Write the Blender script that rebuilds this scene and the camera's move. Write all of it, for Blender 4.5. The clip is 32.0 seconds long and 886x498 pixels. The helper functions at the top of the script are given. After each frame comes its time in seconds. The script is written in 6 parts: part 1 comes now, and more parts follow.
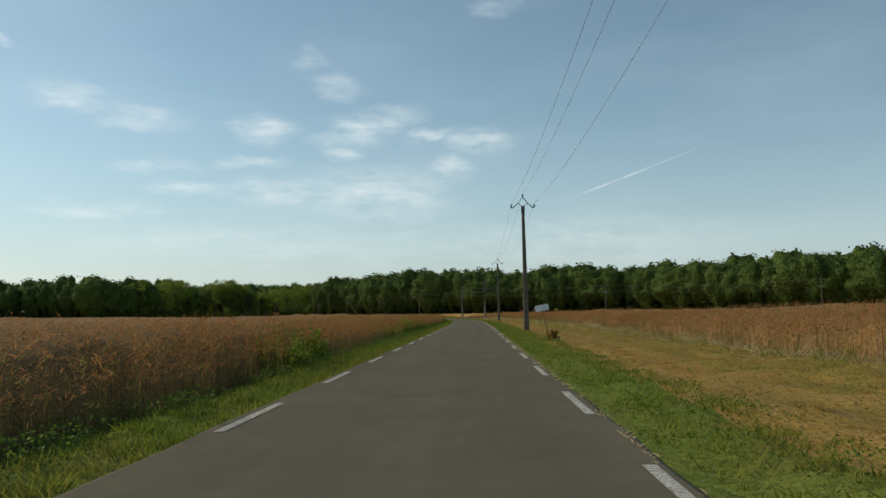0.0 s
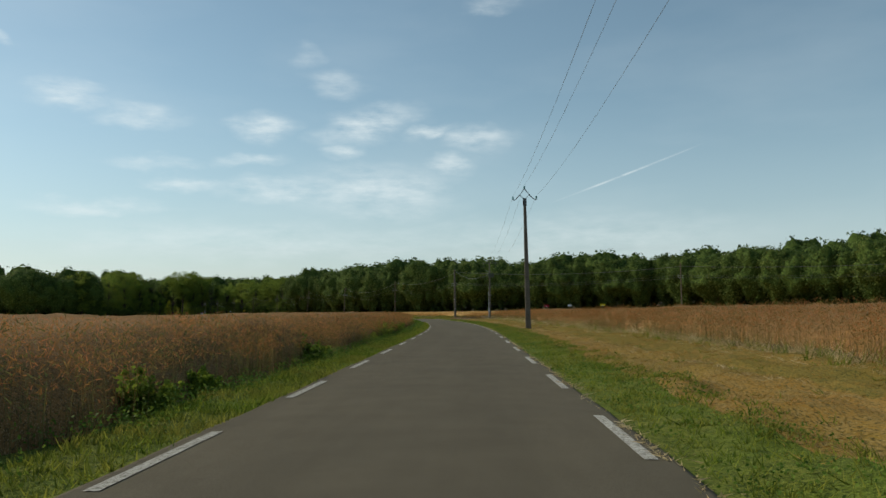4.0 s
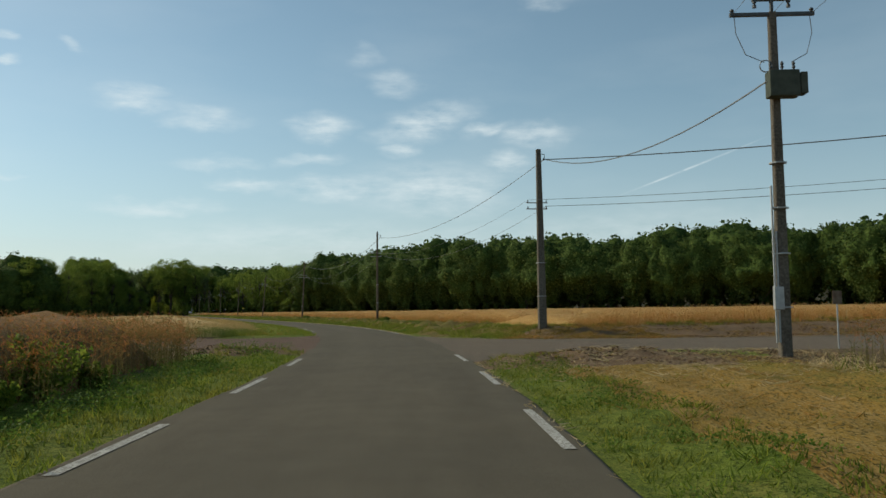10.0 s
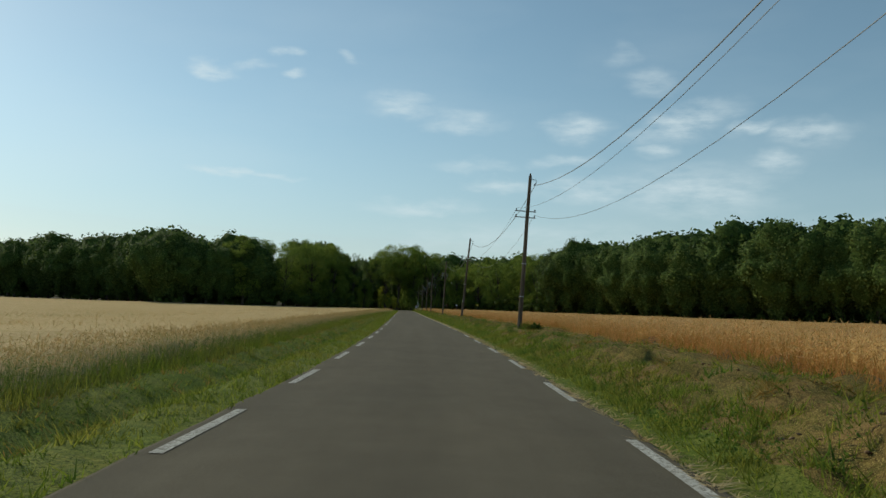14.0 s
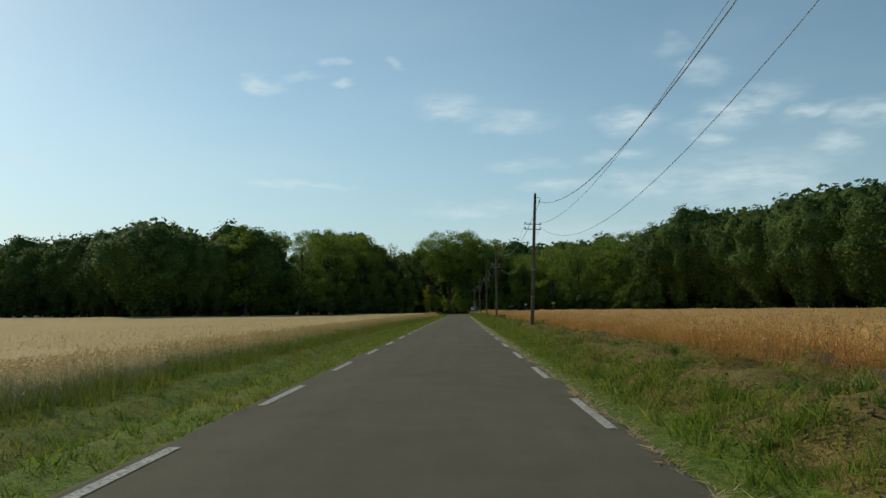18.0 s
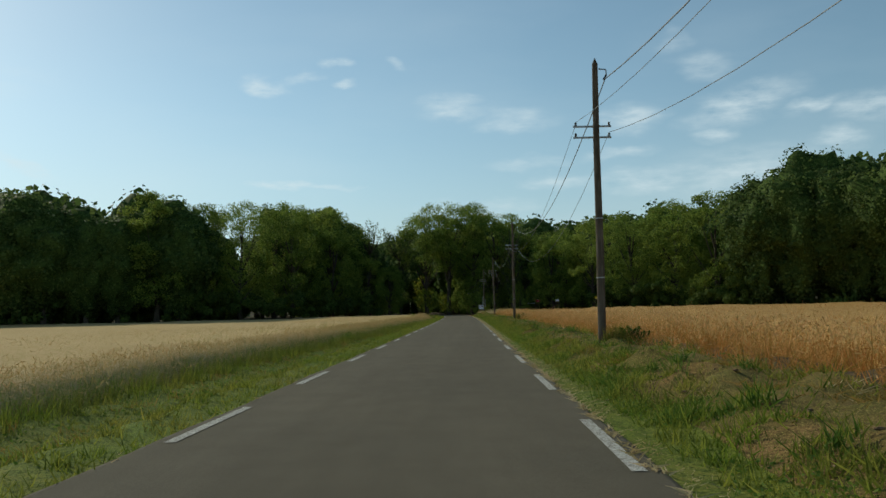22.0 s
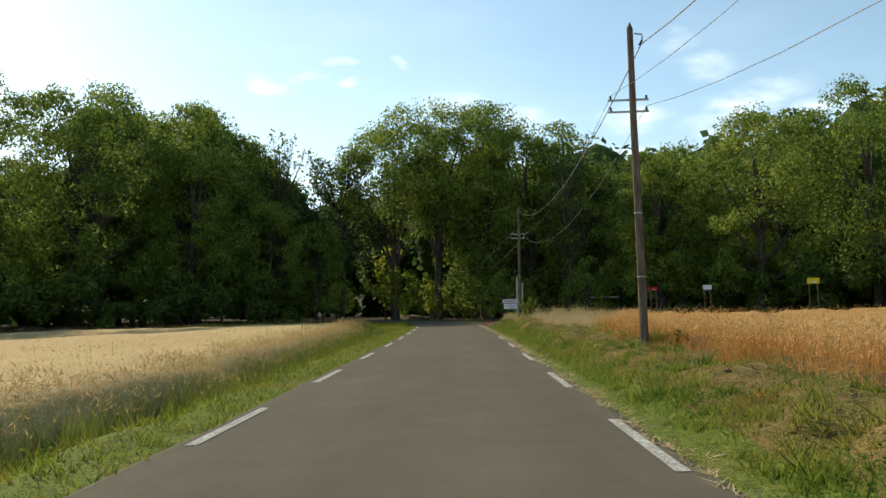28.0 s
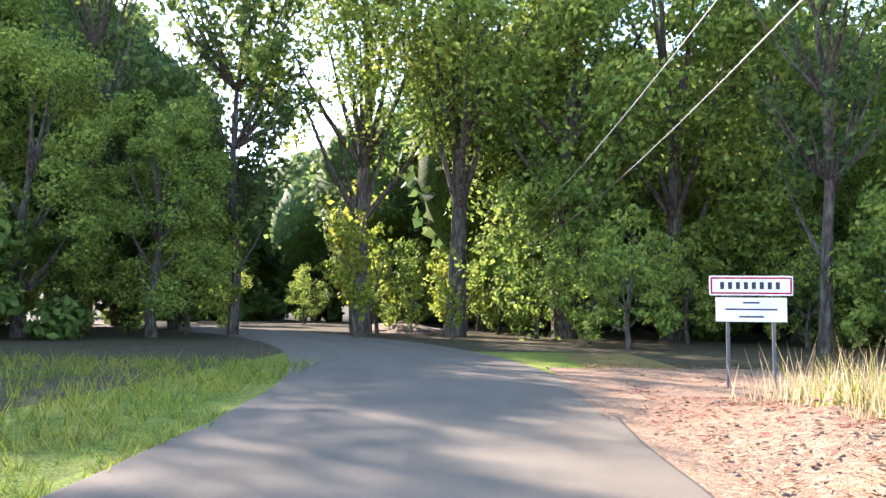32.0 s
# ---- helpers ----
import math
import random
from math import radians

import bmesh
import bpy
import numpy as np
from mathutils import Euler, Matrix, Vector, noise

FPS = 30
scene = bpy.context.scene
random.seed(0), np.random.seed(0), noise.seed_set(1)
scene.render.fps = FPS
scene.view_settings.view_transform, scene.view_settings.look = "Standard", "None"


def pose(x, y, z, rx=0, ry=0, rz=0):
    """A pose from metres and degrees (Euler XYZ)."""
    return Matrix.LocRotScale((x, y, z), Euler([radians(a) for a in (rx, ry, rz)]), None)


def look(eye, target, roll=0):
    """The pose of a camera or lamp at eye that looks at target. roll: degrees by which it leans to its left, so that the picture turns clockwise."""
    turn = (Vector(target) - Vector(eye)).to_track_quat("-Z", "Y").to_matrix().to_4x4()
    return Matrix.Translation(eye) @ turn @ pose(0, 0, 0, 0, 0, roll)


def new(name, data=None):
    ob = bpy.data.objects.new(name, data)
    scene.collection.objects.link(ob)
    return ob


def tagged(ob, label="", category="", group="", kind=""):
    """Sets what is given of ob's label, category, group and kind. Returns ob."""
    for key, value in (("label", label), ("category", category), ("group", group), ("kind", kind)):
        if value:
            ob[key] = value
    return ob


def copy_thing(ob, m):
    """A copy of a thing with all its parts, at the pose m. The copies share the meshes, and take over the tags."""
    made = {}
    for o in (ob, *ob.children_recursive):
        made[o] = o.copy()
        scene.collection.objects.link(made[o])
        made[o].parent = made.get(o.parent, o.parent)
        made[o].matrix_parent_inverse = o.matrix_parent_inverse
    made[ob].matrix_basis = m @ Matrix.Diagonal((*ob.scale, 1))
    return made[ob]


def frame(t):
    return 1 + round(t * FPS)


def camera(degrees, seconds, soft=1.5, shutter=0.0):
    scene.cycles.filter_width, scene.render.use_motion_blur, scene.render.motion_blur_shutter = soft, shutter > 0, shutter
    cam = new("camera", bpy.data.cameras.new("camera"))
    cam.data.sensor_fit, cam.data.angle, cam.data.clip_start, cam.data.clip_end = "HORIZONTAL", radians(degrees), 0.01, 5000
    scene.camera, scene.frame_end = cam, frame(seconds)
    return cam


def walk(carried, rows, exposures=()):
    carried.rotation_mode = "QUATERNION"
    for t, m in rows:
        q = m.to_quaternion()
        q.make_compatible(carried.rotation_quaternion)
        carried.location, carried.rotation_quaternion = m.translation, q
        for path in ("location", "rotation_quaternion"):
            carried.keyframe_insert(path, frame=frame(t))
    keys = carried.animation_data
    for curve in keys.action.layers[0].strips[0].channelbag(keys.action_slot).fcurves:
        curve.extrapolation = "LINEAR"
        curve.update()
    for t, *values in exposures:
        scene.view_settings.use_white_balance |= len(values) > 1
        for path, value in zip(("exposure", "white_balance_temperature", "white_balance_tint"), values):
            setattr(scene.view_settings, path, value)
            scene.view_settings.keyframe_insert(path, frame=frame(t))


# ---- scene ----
cam = camera(57.0, 32.0)
PATH = [
    (0, (0.00, -0.00, 1.3), (-0.000, 9.968, 2.095), -0.63),
    (0.5, (0.40, 9.17, 1.3), (0.404, 19.135, 2.097), -0.53),
    (1, (0.78, 18.39, 1.3), (0.792, 28.355, 2.106), -0.60),
    (1.5, (1.19, 27.68, 1.3), (1.195, 37.644, 2.112), -0.50),
    (2, (1.53, 37.07, 1.3), (1.538, 47.042, 2.109), -0.76),
    (2.5, (1.77, 46.59, 1.3), (1.766, 56.562, 2.107), -0.94),
    (3, (2.08, 56.15, 1.3), (2.088, 66.117, 2.103), -0.97),
    (3.5, (2.47, 65.69, 1.3), (2.457, 75.657, 2.071), -1.15),
    (4, (2.88, 75.17, 1.3), (2.893, 85.138, 2.066), -0.55),
    (4.5, (3.29, 84.58, 1.3), (3.316, 94.550, 2.071), -0.28),
    (5, (3.69, 93.92, 1.3), (3.703, 103.894, 2.077), -0.51),
    (5.5, (4.08, 103.21, 1.3), (4.065, 113.177, 2.080), -1.07),
    (6, (4.42, 112.45, 1.3), (4.439, 122.415, 2.082), -0.96),
    (6.5, (4.67, 121.66, 1.3), (4.687, 131.628, 2.084), -0.90),
    (7, (4.80, 130.86, 1.3), (4.815, 140.828, 2.089), -0.87),
    (7.5, (4.81, 140.05, 1.3), (4.821, 150.023, 2.082), -0.64),
    (8, (4.72, 149.25, 1.3), (4.692, 159.218, 2.086), -0.25),
    (8.5, (4.52, 158.45, 1.3), (4.322, 168.416, 2.066), 0.01),
    (9, (4.19, 167.64, 1.3), (3.789, 177.598, 2.061), 0.03),
    (9.5, (3.76, 176.78, 1.3), (3.239, 186.734, 2.055), 0.20),
    (10, (3.22, 185.84, 1.3), (2.524, 195.792, 2.046), -0.63),
    (10.5, (2.44, 194.85, 1.3), (1.513, 204.774, 2.053), -0.80),
    (11, (1.39, 203.80, 1.3), (0.225, 213.707, 2.066), -0.45),
    (11.5, (0.03, 212.73, 1.3), (-1.553, 222.574, 2.069), 0.80),
    (12, (-1.69, 221.62, 1.3), (-3.719, 231.386, 2.064), 1.56),
    (12.5, (-3.83, 230.45, 1.3), (-6.387, 240.091, 2.046), 1.72),
    (13, (-6.41, 239.16, 1.3), (-9.409, 248.671, 2.028), 1.82),
    (13.5, (-9.31, 247.75, 1.3), (-12.694, 257.131, 2.020), 1.92),
    (14, (-12.46, 256.22, 1.3), (-16.132, 265.495, 2.025), 2.11),
    (14.5, (-15.75, 264.60, 1.3), (-19.621, 273.798, 2.011), 1.89),
    (15, (-19.12, 272.92, 1.3), (-23.078, 282.071, 2.026), 0.83),
    (15.5, (-22.52, 281.18, 1.3), (-26.537, 290.305, 2.038), 0.29),
    (16, (-25.96, 289.38, 1.3), (-30.028, 298.491, 2.035), 0.28),
    (16.5, (-29.45, 297.54, 1.3), (-33.572, 306.628, 2.025), 0.44),
    (17, (-33.00, 305.67, 1.3), (-37.174, 314.725, 2.034), -0.03),
    (17.5, (-36.62, 313.77, 1.3), (-40.870, 322.790, 2.037), -0.29),
    (18, (-40.27, 321.86, 1.3), (-44.557, 330.861, 2.041), -0.33),
    (18.5, (-43.90, 329.90, 1.3), (-48.200, 338.895, 2.042), -0.41),
    (19, (-47.49, 337.85, 1.3), (-51.813, 346.837, 2.033), -0.75),
    (19.5, (-51.02, 345.67, 1.3), (-55.351, 354.654, 2.038), -0.66),
    (20, (-54.46, 353.37, 1.3), (-58.786, 362.355, 2.037), -0.71),
    (20.5, (-57.78, 360.95, 1.3), (-62.114, 369.935, 2.033), -0.29),
    (21, (-61.04, 368.41, 1.3), (-65.372, 377.389, 2.030), -0.27),
    (21.5, (-64.27, 375.74, 1.3), (-68.613, 384.725, 2.031), -0.56),
    (22, (-67.54, 383.00, 1.3), (-71.872, 391.979, 2.035), -1.07),
    (22.5, (-70.83, 390.21, 1.3), (-75.185, 399.180, 2.025), -1.10),
    (23, (-74.10, 397.39, 1.3), (-78.447, 406.361, 2.034), -0.26),
    (23.5, (-77.36, 404.53, 1.3), (-81.711, 413.498, 2.033), -0.19),
    (24, (-80.61, 411.64, 1.3), (-84.969, 420.615, 2.026), -0.66),
    (24.5, (-83.87, 418.79, 1.3), (-88.234, 427.754, 2.028), -0.65),
    (25, (-87.16, 426.00, 1.3), (-91.515, 434.972, 2.028), -0.33),
    (25.5, (-90.45, 433.31, 1.3), (-94.842, 442.264, 2.007), -1.23),
    (26, (-93.76, 440.68, 1.3), (-98.132, 449.642, 2.027), -0.71),
    (26.5, (-97.05, 448.04, 1.3), (-101.405, 457.006, 2.048), -0.32),
    (27, (-100.30, 455.27, 1.3), (-104.654, 464.243, 2.055), -0.40),
    (27.5, (-103.49, 462.28, 1.3), (-107.855, 471.251, 2.045), -0.82),
    (28, (-106.60, 469.00, 1.3), (-110.965, 477.966, 2.025), -0.83),
    (28.5, (-109.58, 475.44, 1.3), (-113.946, 484.405, 2.020), -0.81),
    (29, (-112.49, 481.68, 1.3), (-116.850, 490.650, 2.017), -0.85),
    (29.5, (-115.35, 487.80, 1.3), (-119.699, 496.772, 2.030), -0.82),
    (30, (-118.16, 493.87, 1.3), (-122.499, 502.848, 2.022), -0.37),
    (30.5, (-120.92, 499.98, 1.3), (-125.253, 508.966, 2.033), -0.09),
    (31, (-123.70, 506.19, 1.3), (-128.016, 515.178, 2.037), 0.16),
    (31.5, (-126.62, 512.45, 1.3), (-131.058, 521.383, 2.058), 0.56),
    (32, (-129.71, 518.77, 1.3), (-134.565, 527.483, 2.064), 0.67),
]
walk(cam, [(t, look(eye, target, roll)) for t, eye, target, roll in PATH],
     [(0, -.1, 6600, 3), (9, -.12, 6600, 3), (13, -.32, 6280, -1), (22, -.3, 6230, -1.5), (25, .05, 6350, 0), (28, .65, 6600, 6), (30, 1.35, 6400, 12), (31, 2.15, 6100, 16), (32, 3.2, 5850, 27)])

# ---- world, sun and exposure ----
SUN_AZ, SUN_EL = 70.0, 31.0   # degrees left of +y, above the horizon


def sun_dir():
    a, e = radians(SUN_AZ), radians(SUN_EL)
    return Vector((-math.sin(a) * math.cos(e), math.cos(a) * math.cos(e), math.sin(e)))


# cirrus puffs: degrees left of +y, degrees up, half width, half height, tilt, strength
CLOUDS = (
    (12.5, 12.8, 1.7, .75, 0, .9), (25.0, 14.3, 1.7, .5, 0, .7), (20.5, 13.2, 2.2, .6, -6, .6), (5.2, 13.0, 2.8, .9, 12, .9),
    (0.8, 12.5, 1.4, .45, 12, .9), (-2.7, 12.1, 1.8, .7, -5, .8), (6.7, 11.2, 1.2, .5, 0, .8), (-.6, 10.4, 1.5, .6, 0, .9),
    (4.8, 8.4, 4.6, 1.5, -4, .75), (11.5, 8.4, 3.4, .6, 0, .8), (17.5, 8.7, 2.2, .4, 0, .8), (13.6, 10.4, 1.8, .4, 5, .6),
    (7.2, 15.6, 1.6, .7, -10, .5), (-3.8, 21.0, 1.4, .5, 0, .45), (23.0, 7.1, 3.2, .4, 0, .7), (9.5, 17.6, .9, .7, 0, .35),
    (38.2, 15.45, 1.15, .48, 0, 1.0), (35.7, 16.15, 1.0, .35, 14, .65), (32.6, 16.9, .8, .24, 0, .8), (32.7, 15.75, .75, .24, 0, .9), (28.8, 17.05, .8, .3, -10, .85),
    (25.1, 13.7, 1.5, .4, 0, .75), (20.9, 12.9, 1.8, .42, -4, .6), (37.1, 8.75, 1.5, .22, -3, .9), (34.2, 8.55, 1.8, .2, -2, .7), (19.8, 10.0, 2.2, .4, 0, .55),
    (25.0, 7.0, 3.0, .4, 0, .4), (53.7, 9.4, 1.6, .42, -25, 1.0), (-9.0, 5.0, 9.0, 1.3, 0, .45), (12.0, 4.8, 12.0, 1.2, 0, .4),
    (60.0, 14.0, 6.0, 1.0, 5, .5), (-45.0, 13.0, 9.0, 1.3, 8, .6), (100.0, 18.0, 12.0, 1.5, 0, .6),
    (170.0, 15.0, 14.0, 1.6, 0, .6), (-110.0, 17.0, 14.0, 1.6, 0, .6),
    (-12.8, 9.25, 3.4, .06, 19, 1.0),
)


def build_world():
    world = bpy.data.worlds.new("sky")
    scene.world = world
    world.use_nodes = True
    nt = world.node_tree
    nt.nodes.clear()
    N, L = nt.nodes.new, nt.links.new

    def math_node(op, a, b=None, c=None):
        n = N("ShaderNodeMath")
        n.operation = op
        for i, v in enumerate((a, b, c)):
            if v is None:
                continue
            if isinstance(v, (int, float)):
                n.inputs[i].default_value = v
            else:
                L(v, n.inputs[i])
        return n.outputs[0]

    def vec_node(op, a, b=None, c=None):
        n = N("ShaderNodeVectorMath")
        n.operation = op
        for i, v in enumerate((a, b, c)):
            if v is None:
                continue
            if isinstance(v, tuple):
                n.inputs[i].default_value = v
            else:
                L(v, n.inputs[i])
        return n.outputs["Value"] if op == "LENGTH" else n.outputs[0]

    sky = N("ShaderNodeTexSky")
    sky.sky_type = "NISHITA"
    sky.sun_disc = False
    sky.sun_elevation = radians(SUN_EL)
    sky.sun_rotation = radians(360 - SUN_AZ)
    sky.air_density, sky.dust_density, sky.ozone_density, sky.altitude = 1.0, .45, 1.6, 150
    tc = N("ShaderNodeTexCoord")
    sep = N("ShaderNodeSeparateXYZ")
    L(tc.outputs["Generated"], sep.inputs[0])
    x, y, z = sep.outputs
    az = math_node("MULTIPLY", math_node("ARCTAN2", math_node("MULTIPLY", x, -1.0), y), 180 / math.pi)
    el = math_node("MULTIPLY", math_node("ARCSINE", z), 180 / math.pi)
    comb = N("ShaderNodeCombineXYZ")
    L(az, comb.inputs[0])
    L(el, comb.inputs[1])
    # streaky detail, and edges that it frays
    stretch = vec_node("MULTIPLY", comb.outputs[0], (.30, 1.0, 1))
    fray = N("ShaderNodeTexNoise")
    fray.inputs["Scale"].default_value, fray.inputs["Detail"].default_value = 1.0, 6.0
    fray.inputs["Roughness"].default_value = .62
    L(stretch, fray.inputs["Vector"])
    wide = vec_node("MULTIPLY", comb.outputs[0], (.05, .16, 1))
    veil = N("ShaderNodeTexNoise")
    veil.inputs["Scale"].default_value, veil.inputs["Detail"].default_value = 1.0, 5.0
    L(wide, veil.inputs["Vector"])
    torn = N("ShaderNodeTexNoise")
    torn.inputs["Scale"].default_value, torn.inputs["Detail"].default_value = .55, 4.0
    L(vec_node("MULTIPLY", comb.outputs[0], (.6, 1.3, 1)), torn.inputs["Vector"])
    sway = vec_node("MULTIPLY", vec_node("SUBTRACT", torn.outputs["Color"], (.5, .5, .5)), (4.0, 1.8, 0))
    swayed = vec_node("ADD", comb.outputs[0], sway)
    total = None
    for a, e, w, h, tilt, power in CLOUDS:
        c, s = math.cos(radians(tilt)), math.sin(radians(tilt))
        off = vec_node("SUBTRACT", swayed if h > .1 else comb.outputs[0], (a, e, 0))
        if tilt:
            rot = N("ShaderNodeVectorRotate")
            rot.rotation_type = "Z_AXIS"
            L(off, rot.inputs["Vector"])
            rot.inputs["Angle"].default_value = radians(tilt)
            off = rot.outputs[0]
        d = vec_node("LENGTH", vec_node("MULTIPLY", off, (.8 / w, .8 / h, 0)))
        m = N("ShaderNodeMapRange")
        m.interpolation_type = "SMOOTHSTEP"
        L(d, m.inputs["Value"])
        m.inputs["From Min"].default_value, m.inputs["From Max"].default_value = 1.45, .1
        m.inputs["To Min"].default_value, m.inputs["To Max"].default_value = 0.0, power
        total = m.outputs[0] if total is None else math_node("MAXIMUM", total, m.outputs[0])
    frayed = N("ShaderNodeMapRange")
    L(fray.outputs[0], frayed.inputs["Value"])
    frayed.inputs["From Min"].default_value, frayed.inputs["From Max"].default_value = .30, .72
    thick = math_node("MULTIPLY", total, frayed.outputs[0])
    veils = N("ShaderNodeMapRange")
    L(veil.outputs[0], veils.inputs["Value"])
    veils.inputs["From Min"].default_value, veils.inputs["From Max"].default_value = .45, .85
    veils.inputs["To Max"].default_value = .22
    low = N("ShaderNodeMapRange")          # veil thins out towards the zenith
    L(el, low.inputs["Value"])
    low.inputs["From Min"].default_value, low.inputs["From Max"].default_value = 40, 4
    low.inputs["To Max"].default_value = 1.0
    cover = math_node("ADD", math_node("MULTIPLY", thick, .92), math_node("MULTIPLY", veils.outputs[0], low.outputs[0]))
    haze = N("ShaderNodeMapRange")         # milky air over the horizon
    haze.interpolation_type = "SMOOTHSTEP"
    L(el, haze.inputs["Value"])
    haze.inputs["From Min"].default_value, haze.inputs["From Max"].default_value = 16, -2
    haze.inputs["To Max"].default_value = .55
    cover = math_node("MINIMUM", cover, .9)
    white = N("ShaderNodeRGB")
    white.outputs[0].default_value = (CLOUD * .94, CLOUD, CLOUD * 1.06, 1)
    grey = N("ShaderNodeHueSaturation")
    grey.inputs["Saturation"].default_value, grey.inputs["Hue"].default_value = SKY_SAT, .486
    L(sky.outputs[0], grey.inputs["Color"])
    milky = N("ShaderNodeMix")
    milky.data_type = "RGBA"
    L(haze.outputs[0], milky.inputs["Factor"])
    L(grey.outputs[0], milky.inputs["A"])
    milky.inputs["B"].default_value = HAZE
    mix = N("ShaderNodeMix")
    mix.data_type = "RGBA"
    L(cover, mix.inputs["Factor"])
    L(milky.outputs["Result"], mix.inputs["A"])
    L(white.outputs[0], mix.inputs["B"])
    bg = N("ShaderNodeBackground")
    bg.inputs["Strength"].default_value = SKY_STRENGTH
    L(mix.outputs["Result"], bg.inputs["Color"])
    out = N("ShaderNodeOutputWorld")
    L(bg.outputs[0], out.inputs[0])


CLOUD, SKY_SAT, SKY_STRENGTH, HAZE = 8.3, .9, .115, (4.2, 5.2, 6.2, 1)
build_world()
sun = new("sun", bpy.data.lights.new("sun", "SUN"))
sun.data.energy, sun.data.angle, sun.data.color = 3.4, radians(.55), (1.0, .87, .68)
sun.matrix_world = Matrix.Translation((0, 0, 60)) @ sun_dir().to_track_quat("Z", "Y").to_matrix().to_4x4()

# ---- materials ----


def material(name, base, rough=.85, vary=None, scale=1.0, fine=None, fine_scale=20.0, bump=.3, bump_scale=30.0,
             island=0.0, translucent=0.0, metal=0.0, spec=.06, obj=0.0, stretch=None, grain=None):
    """A procedural surface: two scales of colour change, bump, and a change from island to island or object to object."""
    mat = bpy.data.materials.new(name)
    mat.use_nodes = True
    nt = mat.node_tree
    N, L = nt.nodes.new, nt.links.new
    b = nt.nodes["Principled BSDF"]
    b.inputs["Roughness"].default_value, b.inputs["Metallic"].default_value = rough, metal
    b.inputs["Specular IOR Level"].default_value = spec
    geo = N("ShaderNodeNewGeometry")
    pos = geo.outputs["Position"]
    if stretch:
        sc = N("ShaderNodeVectorMath")
        sc.operation = "MULTIPLY"
        L(pos, sc.inputs[0])
        sc.inputs[1].default_value = stretch
        pos = sc.outputs[0]
    col = N("ShaderNodeRGB")
    col.outputs[0].default_value = (*base, 1)
    out = col.outputs[0]

    def layer(out, colour, factor):
        m = N("ShaderNodeMix")
        m.data_type = "RGBA"
        L(factor, m.inputs["Factor"])
        L(out, m.inputs["A"])
        m.inputs["B"].default_value = (*colour, 1)
        return m.outputs["Result"]

    def noise_ramp(sc, lo, hi, detail=5.0):
        n = N("ShaderNodeTexNoise")
        n.inputs["Scale"].default_value, n.inputs["Detail"].default_value = sc, detail
        L(pos, n.inputs["Vector"])
        r = N("ShaderNodeMapRange")
        L(n.outputs[0], r.inputs["Value"])
        r.inputs["From Min"].default_value, r.inputs["From Max"].default_value = lo, hi
        return r.outputs[0]

    if vary:
        out = layer(out, vary, noise_ramp(scale, .35, .65))
    if fine:
        out = layer(out, fine, noise_ramp(fine_scale, .42, .7))
    if grain:
        out = layer(out, grain[0], noise_ramp(grain[1], .50, .62, 3.0))
        out = layer(out, grain[2], noise_ramp(grain[1] * 2.3, .55, .66, 2.0))
    for amount, source in ((island, geo.outputs["Random Per Island"]), (obj, None)):
        if amount:
            if source is None:
                source = N("ShaderNodeObjectInfo").outputs["Random"]
            h = N("ShaderNodeHueSaturation")
            r = N("ShaderNodeMapRange")
            L(source, r.inputs["Value"])
            r.inputs["To Min"].default_value, r.inputs["To Max"].default_value = 1 - amount, 1 + amount
            L(r.outputs[0], h.inputs["Value"])
            r2 = N("ShaderNodeMapRange")
            L(source, r2.inputs["Value"])
            r2.inputs["To Min"].default_value, r2.inputs["To Max"].default_value = .5 + .05 * amount, .5 - .05 * amount
            L(r2.outputs[0], h.inputs["Hue"])
            L(out, h.inputs["Color"])
            out = h.outputs[0]
    L(out, b.inputs["Base Color"])
    if bump:
        n = N("ShaderNodeTexNoise")
        n.inputs["Scale"].default_value, n.inputs["Detail"].default_value = bump_scale, 4.0
        L(pos, n.inputs["Vector"])
        bp = N("ShaderNodeBump")
        bp.inputs["Strength"].default_value, bp.inputs["Distance"].default_value = bump, .03
        L(n.outputs[0], bp.inputs["Height"])
        L(bp.outputs[0], b.inputs["Normal"])
    if translucent:
        t = N("ShaderNodeBsdfTranslucent")
        L(out, t.inputs["Color"])
        m = N("ShaderNodeMixShader")
        m.inputs[0].default_value = translucent
        L(b.outputs[0], m.inputs[1])
        L(t.outputs[0], m.inputs[2])
        L(m.outputs[0], nt.nodes["Material Output"].inputs["Surface"])
    return mat


M_ASPHALT = material("asphalt", (.110, .093, .065), .95, (.093, .080, .057), .35, (.134, .115, .084), 90, .3, 150, spec=.10)


